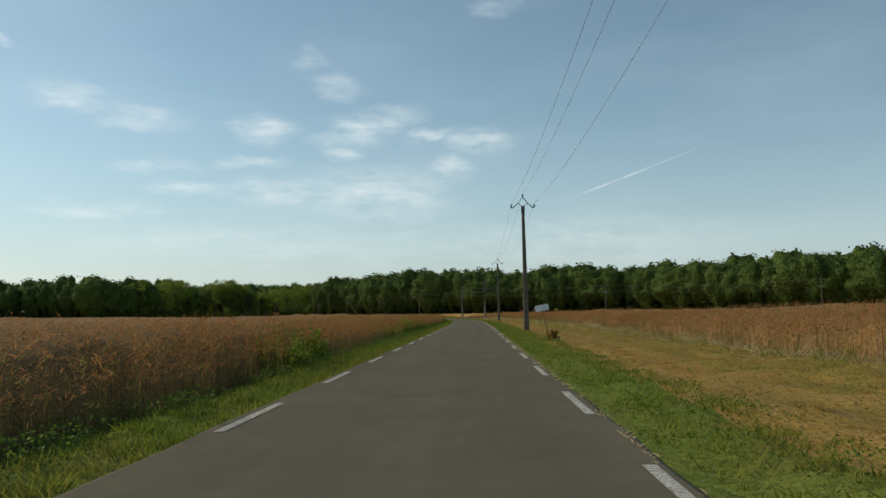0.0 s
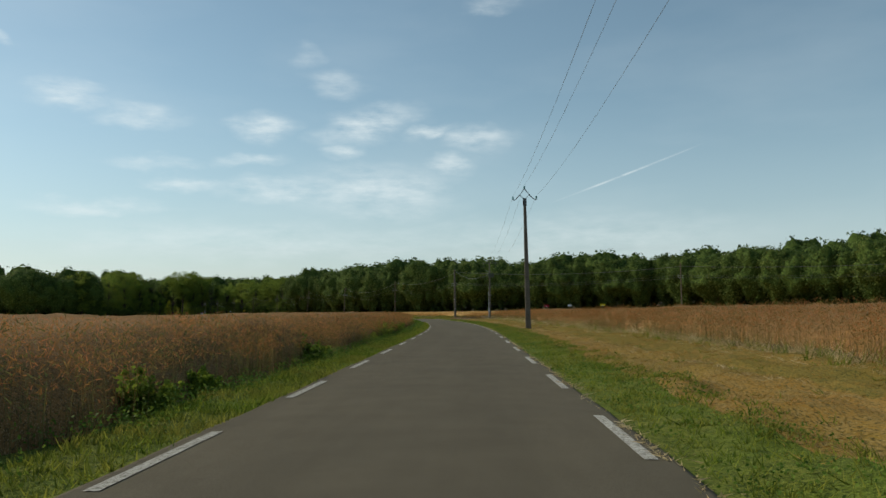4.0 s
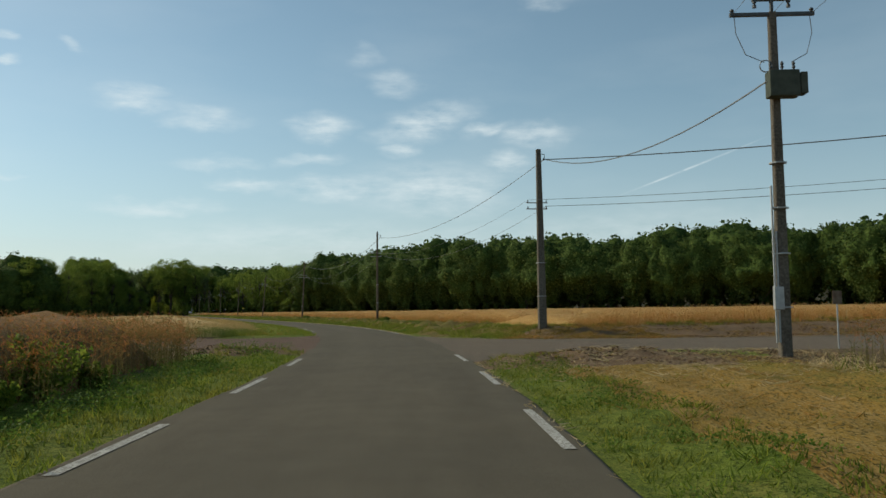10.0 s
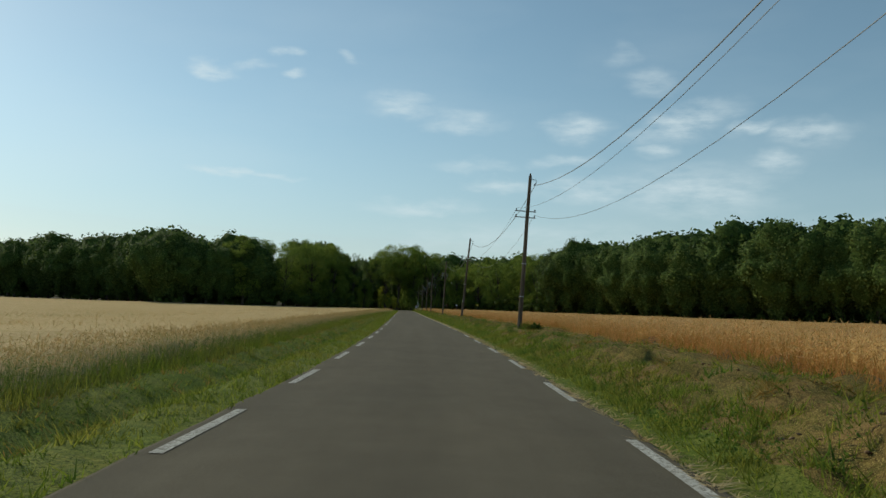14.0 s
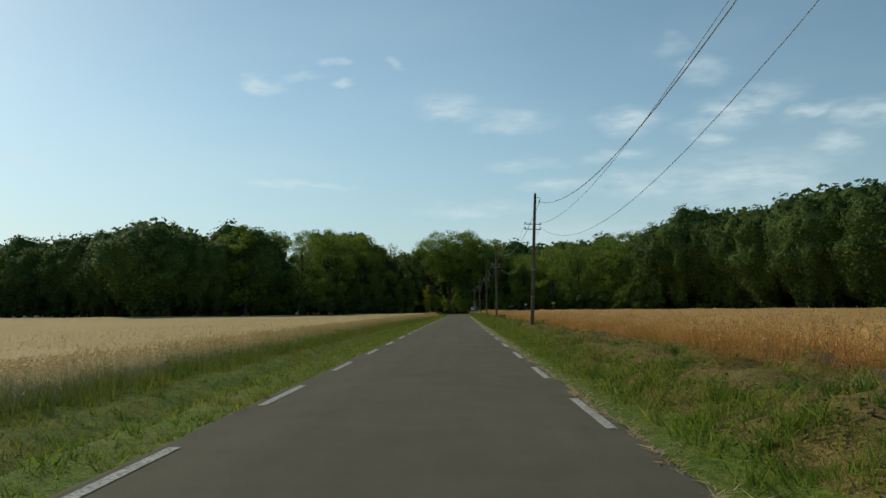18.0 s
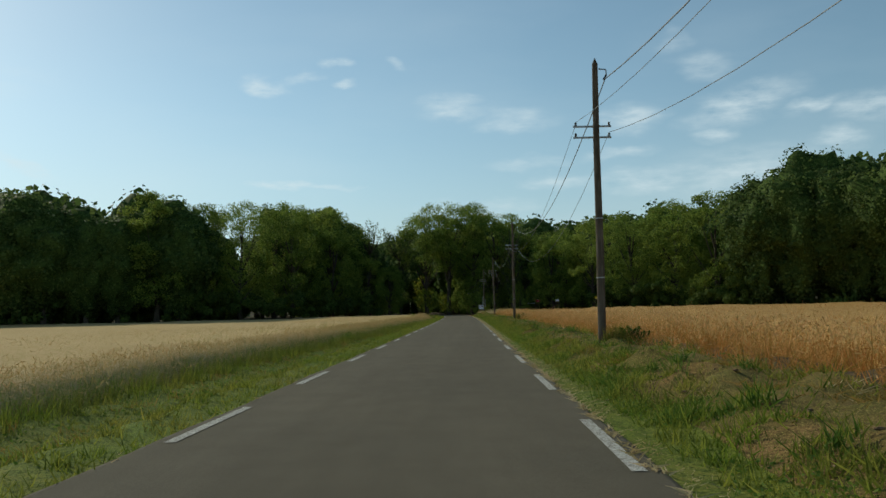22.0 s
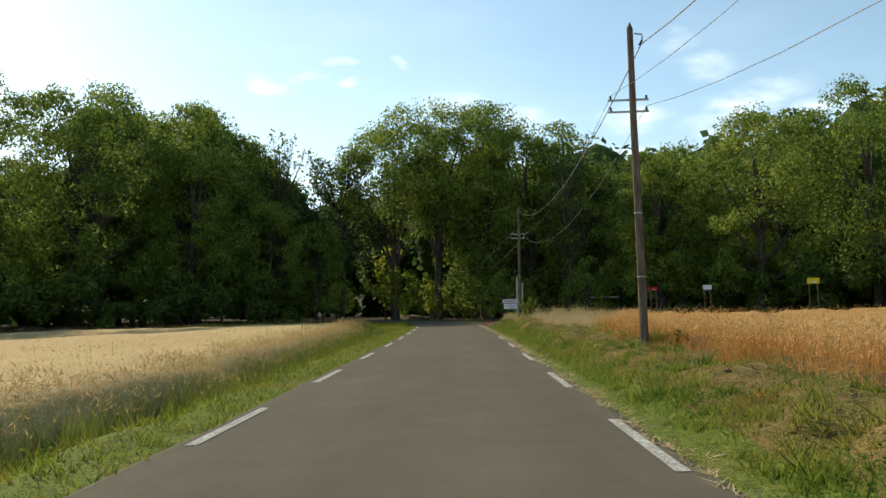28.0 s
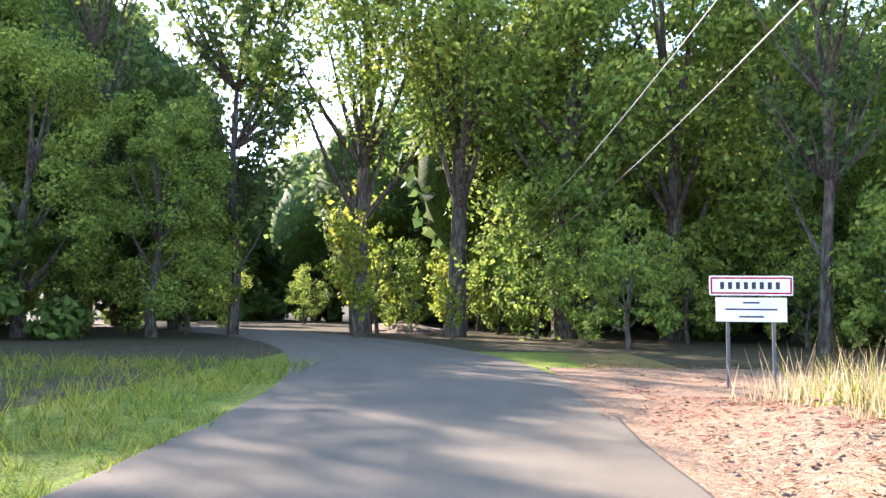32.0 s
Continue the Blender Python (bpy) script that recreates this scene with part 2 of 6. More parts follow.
def streak(mat):
    """Traffic wear: long pale and dark streaks that follow the lanes, and darker rims."""
    nt = mat.node_tree
    N, L = nt.nodes.new, nt.links.new
    b = nt.nodes["Principled BSDF"]
    was = b.inputs["Base Color"].links[0].from_socket
    lane = N("ShaderNodeAttribute")
    lane.attribute_name = "lane"
    for scale, lo, hi, dark, light in (((.55, .016, 0), .35, .65, .94, 1.08), ((2.6, .4, 0), .35, .68, .97, 1.04), ((.9, .9, 0), .3, .7, .94, 1.06)):
        m = N("ShaderNodeVectorMath")
        m.operation = "MULTIPLY"
        L(lane.outputs["Vector"], m.inputs[0])
        m.inputs[1].default_value = scale
        n = N("ShaderNodeTexNoise")
        n.inputs["Scale"].default_value, n.inputs["Detail"].default_value = 1.6, 4.0
        L(m.outputs[0], n.inputs["Vector"])
        r = N("ShaderNodeMapRange")
        L(n.outputs[0], r.inputs["Value"])
        r.inputs["From Min"].default_value, r.inputs["From Max"].default_value = lo, hi
        r.inputs["To Min"].default_value, r.inputs["To Max"].default_value = dark, light
        h = N("ShaderNodeHueSaturation")
        L(r.outputs[0], h.inputs["Value"])
        L(was, h.inputs["Color"])
        was = h.outputs[0]
    L(was, b.inputs["Base Color"])


streak(M_ASPHALT)
M_PATCH = material("asphalt patch", (.125, .106, .082), .95, (.105, .09, .07), 1.1, (.155, .135, .108), 90, .3, 150, spec=.12)
M_TRACK = material("gravel", (.15, .108, .080), .95, (.105, .085, .064), .6, (.21, .175, .13), 20, .4, 45, grain=((.085, .07, .052), 60, (.25, .21, .16)))
M_PAINT = material("road paint", (.55, .535, .48), .75, (.40, .385, .345), 2.2, (.20, .185, .155), 14, .25, 90, grain=((.16, .145, .12), 38, (.58, .56, .51)))
M_GRASS_SOIL = material("verge turf", (.12, .170, .02), .95, (.18, .17, .036), .45, (.055, .08, .012), 6, .8, 14, grain=((.035, .05, .008), 32, (.21, .25, .05)))
M_HAY = material("mown hay turf", (.31, .165, .036), .95, (.21, .14, .024), .45, (.27, .18, .06), 6, .8, 16, stretch=(1, .3, 1), grain=((.08, .06, .016), 30, (.34, .25, .10)))
M_SWATH = material("greener mown swath", (.235, .158, .03), .95, (.28, .165, .04), .5, (.14, .115, .02), 6, .8, 16, stretch=(1, .3, 1), grain=((.07, .065, .015), 30, (.30, .25, .08)))
M_BANK = material("cut bank turf", (.125, .115, .026), .95, (.19, .112, .045), .8, (.05, .055, .012), 5, .9, 10, grain=((.075, .05, .018), 30, (.34, .26, .09)))
M_SOIL = material("field soil", (.12, .085, .05), .95, (.08, .055, .035), .5, (.2, .15, .08), 9, .7, 18)
M_WOODFLOOR = material("forest floor", (.05, .04, .022), .95, (.03, .035, .012), .4, (.09, .07, .04), 5, .7, 10)
M_DIRT = material("dug earth", (.19, .108, .055), .95, (.10, .066, .042), .8, (.24, .175, .11), 9, .9, 14, grain=((.06, .042, .03), 30, (.30, .22, .14)))
M_TILTH = material("bare trodden soil", (.135, .088, .066), .95, (.10, .066, .05), .7, (.18, .125, .095), 7, 1.0, 18, grain=((.06, .04, .03), 24, (.24, .175, .13)))
M_LITTER = material("dead leaf", (.25, .12, .07), .8, (.17, .085, .05), 3, None, 1, 0, 1, .5, .2)
# yellow-green sapling leaf, brightened so its colour holds the sunlight
M_SAPLING_SUNLIT = material("sunlit young maple leaf", (.20, .27, .03), .55, (.25, .26, .035), .6, None, 1, 0, 1, .4, .55)
M_BLADE = material("grass blade", (.145, .205, .026), .7, (.225, .222, .042), .5, None, 1, 0, 1, .5, .46)
M_BLADE_DRY = material("dry grass blade", (.38, .225, .060), .8, (.24, .18, .048), .6, None, 1, 0, 1, .4, .35)
M_STRAW = material("bleached straw", (.60, .49, .29), .8, (.42, .32, .15), .7, None, 1, 0, 1, .3, .35)
M_WEED = material("verge weed leaf", (.115, .175, .028), .6, (.10, .17, .03), .6, None, 1, 0, 1, .4, .35)
M_RAPE = material("ripe rapeseed", (.34, .145, .045), .8, (.40, .205, .075), .12, None, 1, 0, 1, .4, .5)
M_RAPE_GREEN = material("green rapeseed stem", (.12, .13, .045), .8, (.22, .15, .055), .2, None, 1, 0, 1, .4, .5)
M_RAPE_TOP = material("rapeseed canopy", (.30, .14, .044), .95, (.20, .11, .042), .35, (.15, .085, .034), 6, 1.0, 9, grain=((.09, .062, .028), 22, (.34, .22, .115)))
M_WHEAT = material("ripe wheat straw", (.39, .185, .045), .75, (.54, .32, .105), .9, None, 1, 0, 1, .4, .35)
M_WHEAT_EAR = material("ripe wheat ear", (.62, .40, .165), .8, (.49, .285, .10), .9, None, 1, 0, 1, .3, .3)
M_WHEAT_TOP = material("wheat canopy", (.40, .225, .07), .95, (.46, .28, .10), .06, (.30, .16, .05), 5, 1.0, 8, grain=((.20, .105, .03), 24, (.62, .44, .19)))
M_BARLEY = material("ripening barley straw", (.135, .19, .042), .75, (.22, .22, .068), .22, None, 1, 0, 1, .35, .3)
M_BARLEY_EAR = material("barley ear", (.52, .36, .16), .8, (.44, .32, .13), .3, None, 1, 0, 1, .3, .3)
M_BARLEY_TOP = material("barley canopy", (.48, .325, .155), .95, (.54, .385, .205), .05, (.36, .27, .10), 4, 1.0, 7, grain=((.30, .22, .07), 24, (.62, .46, .24)))
M_LEAF = material("oak leaf", (.080, .128, .037), .55, (.106, .150, .041), .09, None, 1, 0, 1, .5, .5, obj=.22)
# near crowns and hazels: brighter leaf tone with sunlight put into the colour
M_LEAF_SUNLIT = material("sunlit-toned leaf", (.16, .23, .042), .55, (.20, .26, .046), .12, None, 1, 0, 1, .5, .5, obj=.2)
M_LEAF_LIGHT = material("hazel leaf", (.16, .23, .032), .55, (.21, .25, .04), .2, None, 1, 0, 1, .4, .5, obj=.15)
# darker leaf: shade under and inside the wood is put into its colour
M_LEAF_DARK = material("shade-toned undergrowth leaf", (.07, .11, .022), .6, (.09, .13, .026), .1, None, 1, 0, 1, .4, .3)
# crown cores: the shade between leaves is put into this darker colour
M_CROWN_SHADE = material("shaded crown core", (.05, .08, .017), .8, (.03, .048, .011), .8, (.08, .125, .027), 2.2, 1.0, 2.5, grain=((.025, .04, .01), 5, (.11, .165, .034)))
M_BARK = material("oak bark", (.06, .048, .036), .95, (.035, .03, .022), 2.5, (.14, .12, .09), 9, .9, 14, stretch=(1, 1, .25))
M_CONCRETE = material("pole concrete", (.125, .108, .086), .9, (.085, .072, .058), 1.2, (.18, .16, .13), 18, .4, 40)
M_POLEWOOD = material("weathered pole timber", (.115, .089, .065), .9, (.075, .057, .042), 1.2, (.18, .145, .11), 12, .7, 26, stretch=(1, 1, .15))
M_STEEL = material("dark galvanised steel", (.10, .105, .105), .55, (.07, .07, .07), 6, None, 1, .1, 40, metal=.6, spec=.5)
M_GALV = material("pale galvanised steel", (.42, .43, .43), .5, (.33, .34, .34), 6, None, 1, .1, 40, metal=.5, spec=.5)
M_TRAFO = material("transformer paint", (.085, .095, .075), .6, (.06, .07, .055), 5, None, 1, .1, 40)
M_GLASS = material("glass insulator", (.12, .30, .30), .15, (.10, .26, .27), 9, None, 1, 0, 1, spec=.6)
M_WIRE = material("wire", (.16, .16, .155), .45, None, 1, None, 1, 0, 1, metal=.5, spec=.4)
M_WHITE = material("white sign sheet", (.72, .73, .74), .45, (.60, .61, .62), 3, None, 1, .05, 30, spec=.4)
M_RED = material("red sign paint", (.36, .018, .028), .5, (.28, .016, .022), 4, None, 1, .05, 30)
M_YELLOW = material("yellow sign paint", (.75, .62, .03), .5, (.6, .5, .03), 4, None, 1, .05, 30)
M_INK = material("dark lettering", (.045, .045, .055), .6, None, 1, None, 1, 0, 1)
M_STAKE = material("rusty stake", (.20, .155, .115), .85, (.13, .09, .06), 7, None, 1, .4, 40)

# ---- mesh helpers ----


def fill(name, verts, faces, mats=(), index=None, smooth=False):
    """A mesh from arrays; faces: rows of 3 or of 4."""
    v = np.asarray(verts, np.float32)
    f = np.asarray(faces, np.int32)
    me = bpy.data.meshes.new(name)
    me.vertices.add(len(v))
    me.vertices.foreach_set("co", v.ravel())
    me.loops.add(f.size)
    me.loops.foreach_set("vertex_index", f.ravel())
    me.polygons.add(len(f))
    me.polygons.foreach_set("loop_start", np.arange(0, f.size, f.shape[1], dtype=np.int32))
    for m in mats:
        me.materials.append(m)
    if index is not None:
        me.polygons.foreach_set("material_index", np.asarray(index, np.int32))
    if smooth:
        me.polygons.foreach_set("use_smooth", np.ones(len(f), bool))
    me.update(calc_edges=True)
    return me


def part(name, bm, mat, parent, label=""):
    """One mesh object under a thing or a part."""
    if isinstance(bm, bmesh.types.BMesh):
        me = bpy.data.meshes.new(name)
        bm.to_mesh(me)
        bm.free()
    else:
        me = bm
    if not me.materials:
        me.materials.append(mat)
    ob = new(name, me)
    ob.parent = parent
    return tagged(ob, label) if label else ob


def thing(name, m, label, category, group="", kind=""):
    ob = new(name)
    ob.empty_display_size = .3
    ob.matrix_world = m
    return tagged(ob, label, category, group, kind)


def tube(points, radii, sides=8, cap=True, bm=None):
    """A tapered round bar through points."""
    bm = bm or bmesh.new()
    pts = [Vector(p) for p in points]
    rings = []
    for i, p in enumerate(pts):
        t = (pts[min(i + 1, len(pts) - 1)] - pts[max(i - 1, 0)]).normalized()
        u = t.cross(Vector((0, 0, 1)) if abs(t.z) < .9 else Vector((1, 0, 0))).normalized()
        w = t.cross(u)
        r = radii[i] if isinstance(radii, (list, tuple)) else radii
        rings.append([bm.verts.new(p + r * (math.cos(a) * u + math.sin(a) * w)) for a in (2 * math.pi * k / sides for k in range(sides))])
    for a, b in zip(rings, rings[1:]):
        for k in range(sides):
            bm.faces.new((a[k], a[(k + 1) % sides], b[(k + 1) % sides], b[k]))
    if cap:
        bm.faces.new(rings[0][::-1])
        bm.faces.new(rings[-1])
    bmesh.ops.recalc_face_normals(bm, faces=bm.faces)
    return bm


def block(x0, x1, y0, y1, z0, z1, bevel=.0, bm=None, m=None):
    """A box with bevelled edges."""
    own = bmesh.new()
    bmesh.ops.create_cube(own, size=1, matrix=Matrix.Translation(((x0 + x1) / 2, (y0 + y1) / 2, (z0 + z1) / 2)) @ Matrix.Diagonal((x1 - x0, y1 - y0, z1 - z0, 1)))
    if bevel:
        bmesh.ops.bevel(own, geom=own.edges[:], offset=bevel, segments=2, affect="EDGES", profile=.6)
    if m is not None:
        bmesh.ops.transform(own, matrix=m, verts=own.verts)
    if bm is None:
        return own
    me = bpy.data.meshes.new("tmp")
    own.to_mesh(me)
    own.free()
    bm.from_mesh(me)
    bpy.data.meshes.remove(me)
    return bm


# ---- the road's line ----
# distance along the road and heading in degrees left of +y
BENDS = ((-60, -2.5), (0, -2.17), (60, -2.33), (120, -1.7), (150, .95), (175, 3.2), (200, 6.41), (220, 11.33), (240, 16.91), (260, 21.02),
         (280, 23.05), (300, 23.94), (340, 24.37), (400, 24.21), (460, 24.11), (520, 24.9), (545, 26.2), (660, 27))
LINE_S = np.arange(-60, 640, 1.0)
_h = np.interp(LINE_S, [b[0] for b in BENDS], [b[1] for b in BENDS])
_h = np.radians(np.convolve(np.pad(_h, 7, mode="edge"), np.ones(15) / 15, "valid"))
LINE_X = -3.17 + np.concatenate(([0], np.cumsum(-np.sin(_h))[:-1]))
LINE_Y = -59.92 + np.concatenate(([0], np.cumsum(np.cos(_h))[:-1]))


def on_road(s, l):
    """World x, y of a place s metres along the road and l metres to its right."""
    s, l = np.asarray(s, float), np.asarray(l, float)
    x, y, h = (np.interp(s, LINE_S, c) for c in (LINE_X, LINE_Y, _h))
    return x + l * np.cos(h), y + l * np.sin(h)


def off_road(x, y):
    """The nearest s and l of world places (arrays)."""
    x, y = np.atleast_1d(np.asarray(x, float)), np.atleast_1d(np.asarray(y, float))
    s, l = np.empty(len(x)), np.empty(len(x))
    for a in range(0, len(x), 4000):
        dx, dy = x[a:a + 4000, None] - LINE_X, y[a:a + 4000, None] - LINE_Y
        j = np.argmin(dx * dx + dy * dy, 1)
        k = np.arange(len(j))
        s[a:a + 4000] = LINE_S[j]
        l[a:a + 4000] = dx[k, j] * np.cos(_h[j]) + dy[k, j] * np.sin(_h[j])
    return s, l


def ramp(v, a, b):
    t = np.clip((v - a) / (b - a), 0, 1)
    return t * t * (3 - 2 * t)


def ripple(x, y, size, seed=0):
    """Smooth uneven ground, about -1 to 1."""
    r = np.random.RandomState(seed)
    z = np.zeros(np.broadcast(x, y).shape)
    for _ in range(7):
        a, k, p = r.uniform(0, 6.28), r.uniform(.6, 1.9) * 6.28 / size, r.uniform(0, 6.28)
        z += np.sin((x * math.cos(a) + y * math.sin(a)) * k + p)
    return z / 3.2


HALF = 2.38          # half the asphalt's width


def left_edge(s):
    """Where the crop on the left begins (l)."""
    return np.interp(s, [-60, 150, 190, 212, 229, 238, 262, 300, 360, 420, 480, 505, 545], [-3.6, -3.9, -4.5, -5.4, -7.0, -5.9, -6.0, -6.1, -6.2, -5.8, -4.7, -4.1, -5.4])


def right_edge(s):
    return np.interp(s, [-60, 20, 50, 160, 176, 195, 204, 228, 240, 275, 330, 365, 400, 500, 522, 533, 545], [8.6, 8.9, 9.7, 8.0, 9.2, 9.2, 10.0, 9.5, 6.4, 6.3, 5.7, 5.5, 5.3, 5.2, 5.6, 8.0, 11.0])


def height(s, l):
    """The ground's height beside the road."""
    s, l = np.broadcast_arrays(np.asarray(s, float), np.asarray(l, float))
    x, y = on_road(s, l)
    a = np.abs(l)
    beyond = ramp(a, HALF + .1, HALF + 1.2)
    z = .05 * beyond * ripple(x, y, 3.1, 1) + .035 * ramp(-l, HALF + .3, HALF + 1.2) * (1 - ramp(-l, 5, 6.5)) * ripple(x, y, 1.5, 18) + .022 * beyond * ripple(x, y, 1.2, 17) * (1 - ramp(a, 7, 10)) + .10 * ramp(a, 5, 12) * (1 - ramp(a, 50, 90)) * ripple(x, y, 23, 2)
    z -= .05 * ramp(a, HALF - .15, HALF + .1) * (1 - ramp(a, HALF + .3, HALF + .9))
    right = l > 0
    first = (1 - ramp(s, 200, 206))
    far = ramp(l, 5, 8.5)
    side = ramp(s, 226 - 4.6 * far, 238 - 14 * far) * (1 - ramp(s, 554.5, 560))
    # bank under the poles beyond the side road
    z += np.where(right, side * ((.40 - .11 * ramp(s, 300, 400)) * ramp(l, 3.0, 4.5) + .09 * ramp(l, 3.6, 4.1) * ripple(x, y, 1.7, 5) + .095 * ramp(l, 2.9, 3.8) * ripple(x, y, 1.15, 15) * (.7 + ripple(x, y, 4.0, 16))), 0)
    z += np.where(right, first * (.12 * ramp(l, 4, 9) + .05 * ramp(l, 3, 4) * ripple(x, y, 2.2, 6)), 0)
    z += np.where(right, .004 * np.clip(l - 12, 0, 83), 0)
    z += np.where(right, .24 * np.exp(-((s - 543.5) / 2.2) ** 2 - ((l - 5.2) / 1.2) ** 2) * (1 + .4 * ripple(x, y, .9, 19)), 0)
    # ditch on the left
    ditch = ramp(s, 231, 241) * (1 - ramp(s, 535, 548))
    z += np.where(~right, ditch * (-(.42 + .2 * (1 - ramp(s, 300, 420))) * ramp(-l, 3.1, 4.2) + (.10 + .2 * (1 - ramp(s, 300, 420))) * ramp(-l, 4.4, 5.5)), 0)
    early = 1 - ramp(s, 206, 214)
    z += np.where(~right, early * (-.16 * ramp(-l, 3.2, 3.9) + .10 * ramp(-l, 4.2, 5.2)), 0)
    z -= np.where(~right, .0055 * np.clip(-l - 12, 0, 83) + .32 * ramp(-l, 6.5, 30) * ramp(s, 226, 245), 0)
    # heaps beside the side road's mouth
    z += np.where(right, .28 * np.exp(-((s - 206.5) / 1.3) ** 2 - ((l - 5.6) / 2.2) ** 2) * (1 + .4 * ripple(x, y, .9, 8)), 0)
    z += np.where(~right, .16 * np.exp(-((s - 213.5) / 1.6) ** 2 - ((l + 4.6) / 2.2) ** 2) * (1 + .5 * ripple(x, y, .8, 9)), 0)
    return z


# forest edges as straight runs between these corners
EDGE_RIGHT = ((-119, 556), (-110, 541), (-80, 525), (-40, 497), (6, 470), (37, 457), (64, 441), (93, 428), (120, 388), (146, 345), (215, 265), (330, 200))
EDGE_LEFT = ((-163, 541), (-172, 516), (-180, 498), (-202, 480), (-250, 492), (-340, 505))


def in_forest(x, y):
    """True for places behind the forest's edges (arrays)."""
    ring = [(-340, 505), (-250, 492), (-202, 480), (-180, 498), (-172, 516), (-165, 536), (-119, 552), (-110, 541), (-80, 525), (-40, 497), (6, 470), (37, 457),
            (64, 441), (93, 428), (120, 388), (146, 345), (215, 265), (330, 200), (2500, 200), (2500, 2500), (-2500, 2500), (-2500, 505)]
    inside = np.zeros(np.shape(x), bool)
    for (x0, y0), (x1, y1) in zip(ring, ring[1:] + ring[:1]):
        if y0 == y1:
            continue
        inside ^= ((y0 > y) != (y1 > y)) & (x < (x1 - x0) * (y - y0) / (y1 - y0) + x0)
    return inside

# ---- ground, road and tracks ----
rng = np.random.RandomState(7)


def side_mouth(l):
    """The side road's near and far rim (s) at l metres right of the road."""
    u = np.clip(l - 2.2, 0, None)
    bend = .11 * np.clip(l - 9, 0, None)
    return 210.2 - 4.2 * np.exp(-u / 2.2) - bend, 220.0 + 8.5 * np.exp(-u / 2.6) - bend


def farm_mouth(l):
    """The earth track's rims on the left."""
    u = np.clip(-l - 2.2, 0, None)
    return 215.0 - 2.0 * np.exp(-u / 2.0), 228.4 + 4.0 * np.exp(-u / 1.6)


_base_height = height


def height(s, l):
    z = _base_height(s, l)
    s, l = np.broadcast_arrays(np.asarray(s, float), np.asarray(l, float))
    a, b = side_mouth(l)
    m = ramp(s, a - .9, a) * (1 - ramp(s, b, b + .9)) * (l > HALF - .3)
    z = z * (1 - m) + m * (-.035 + .004 * np.clip(l - 12, 0, 83))
    a, b = farm_mouth(l)
    m = ramp(s, a - .9, a) * (1 - ramp(s, b, b + .9)) * (l < -HALF + .3)
    z = z * (1 - m) + m * (-.035 - .0055 * np.clip(-l - 12, 0, 83))
    z = np.where(np.abs(l) < HALF - .12, -.05, z)
    end = np.where(l > 0, ramp(s, 555, 560), ramp(s, 546, 553)) * (np.abs(l) < 60)
    return z * (1 - end) - .04 * end


def grid_faces(rows, cols):
    i = np.arange(rows * cols).reshape(rows, cols)
    return np.stack([i[:-1, :-1], i[:-1, 1:], i[1:, 1:], i[1:, :-1]], -1).reshape(-1, 4)


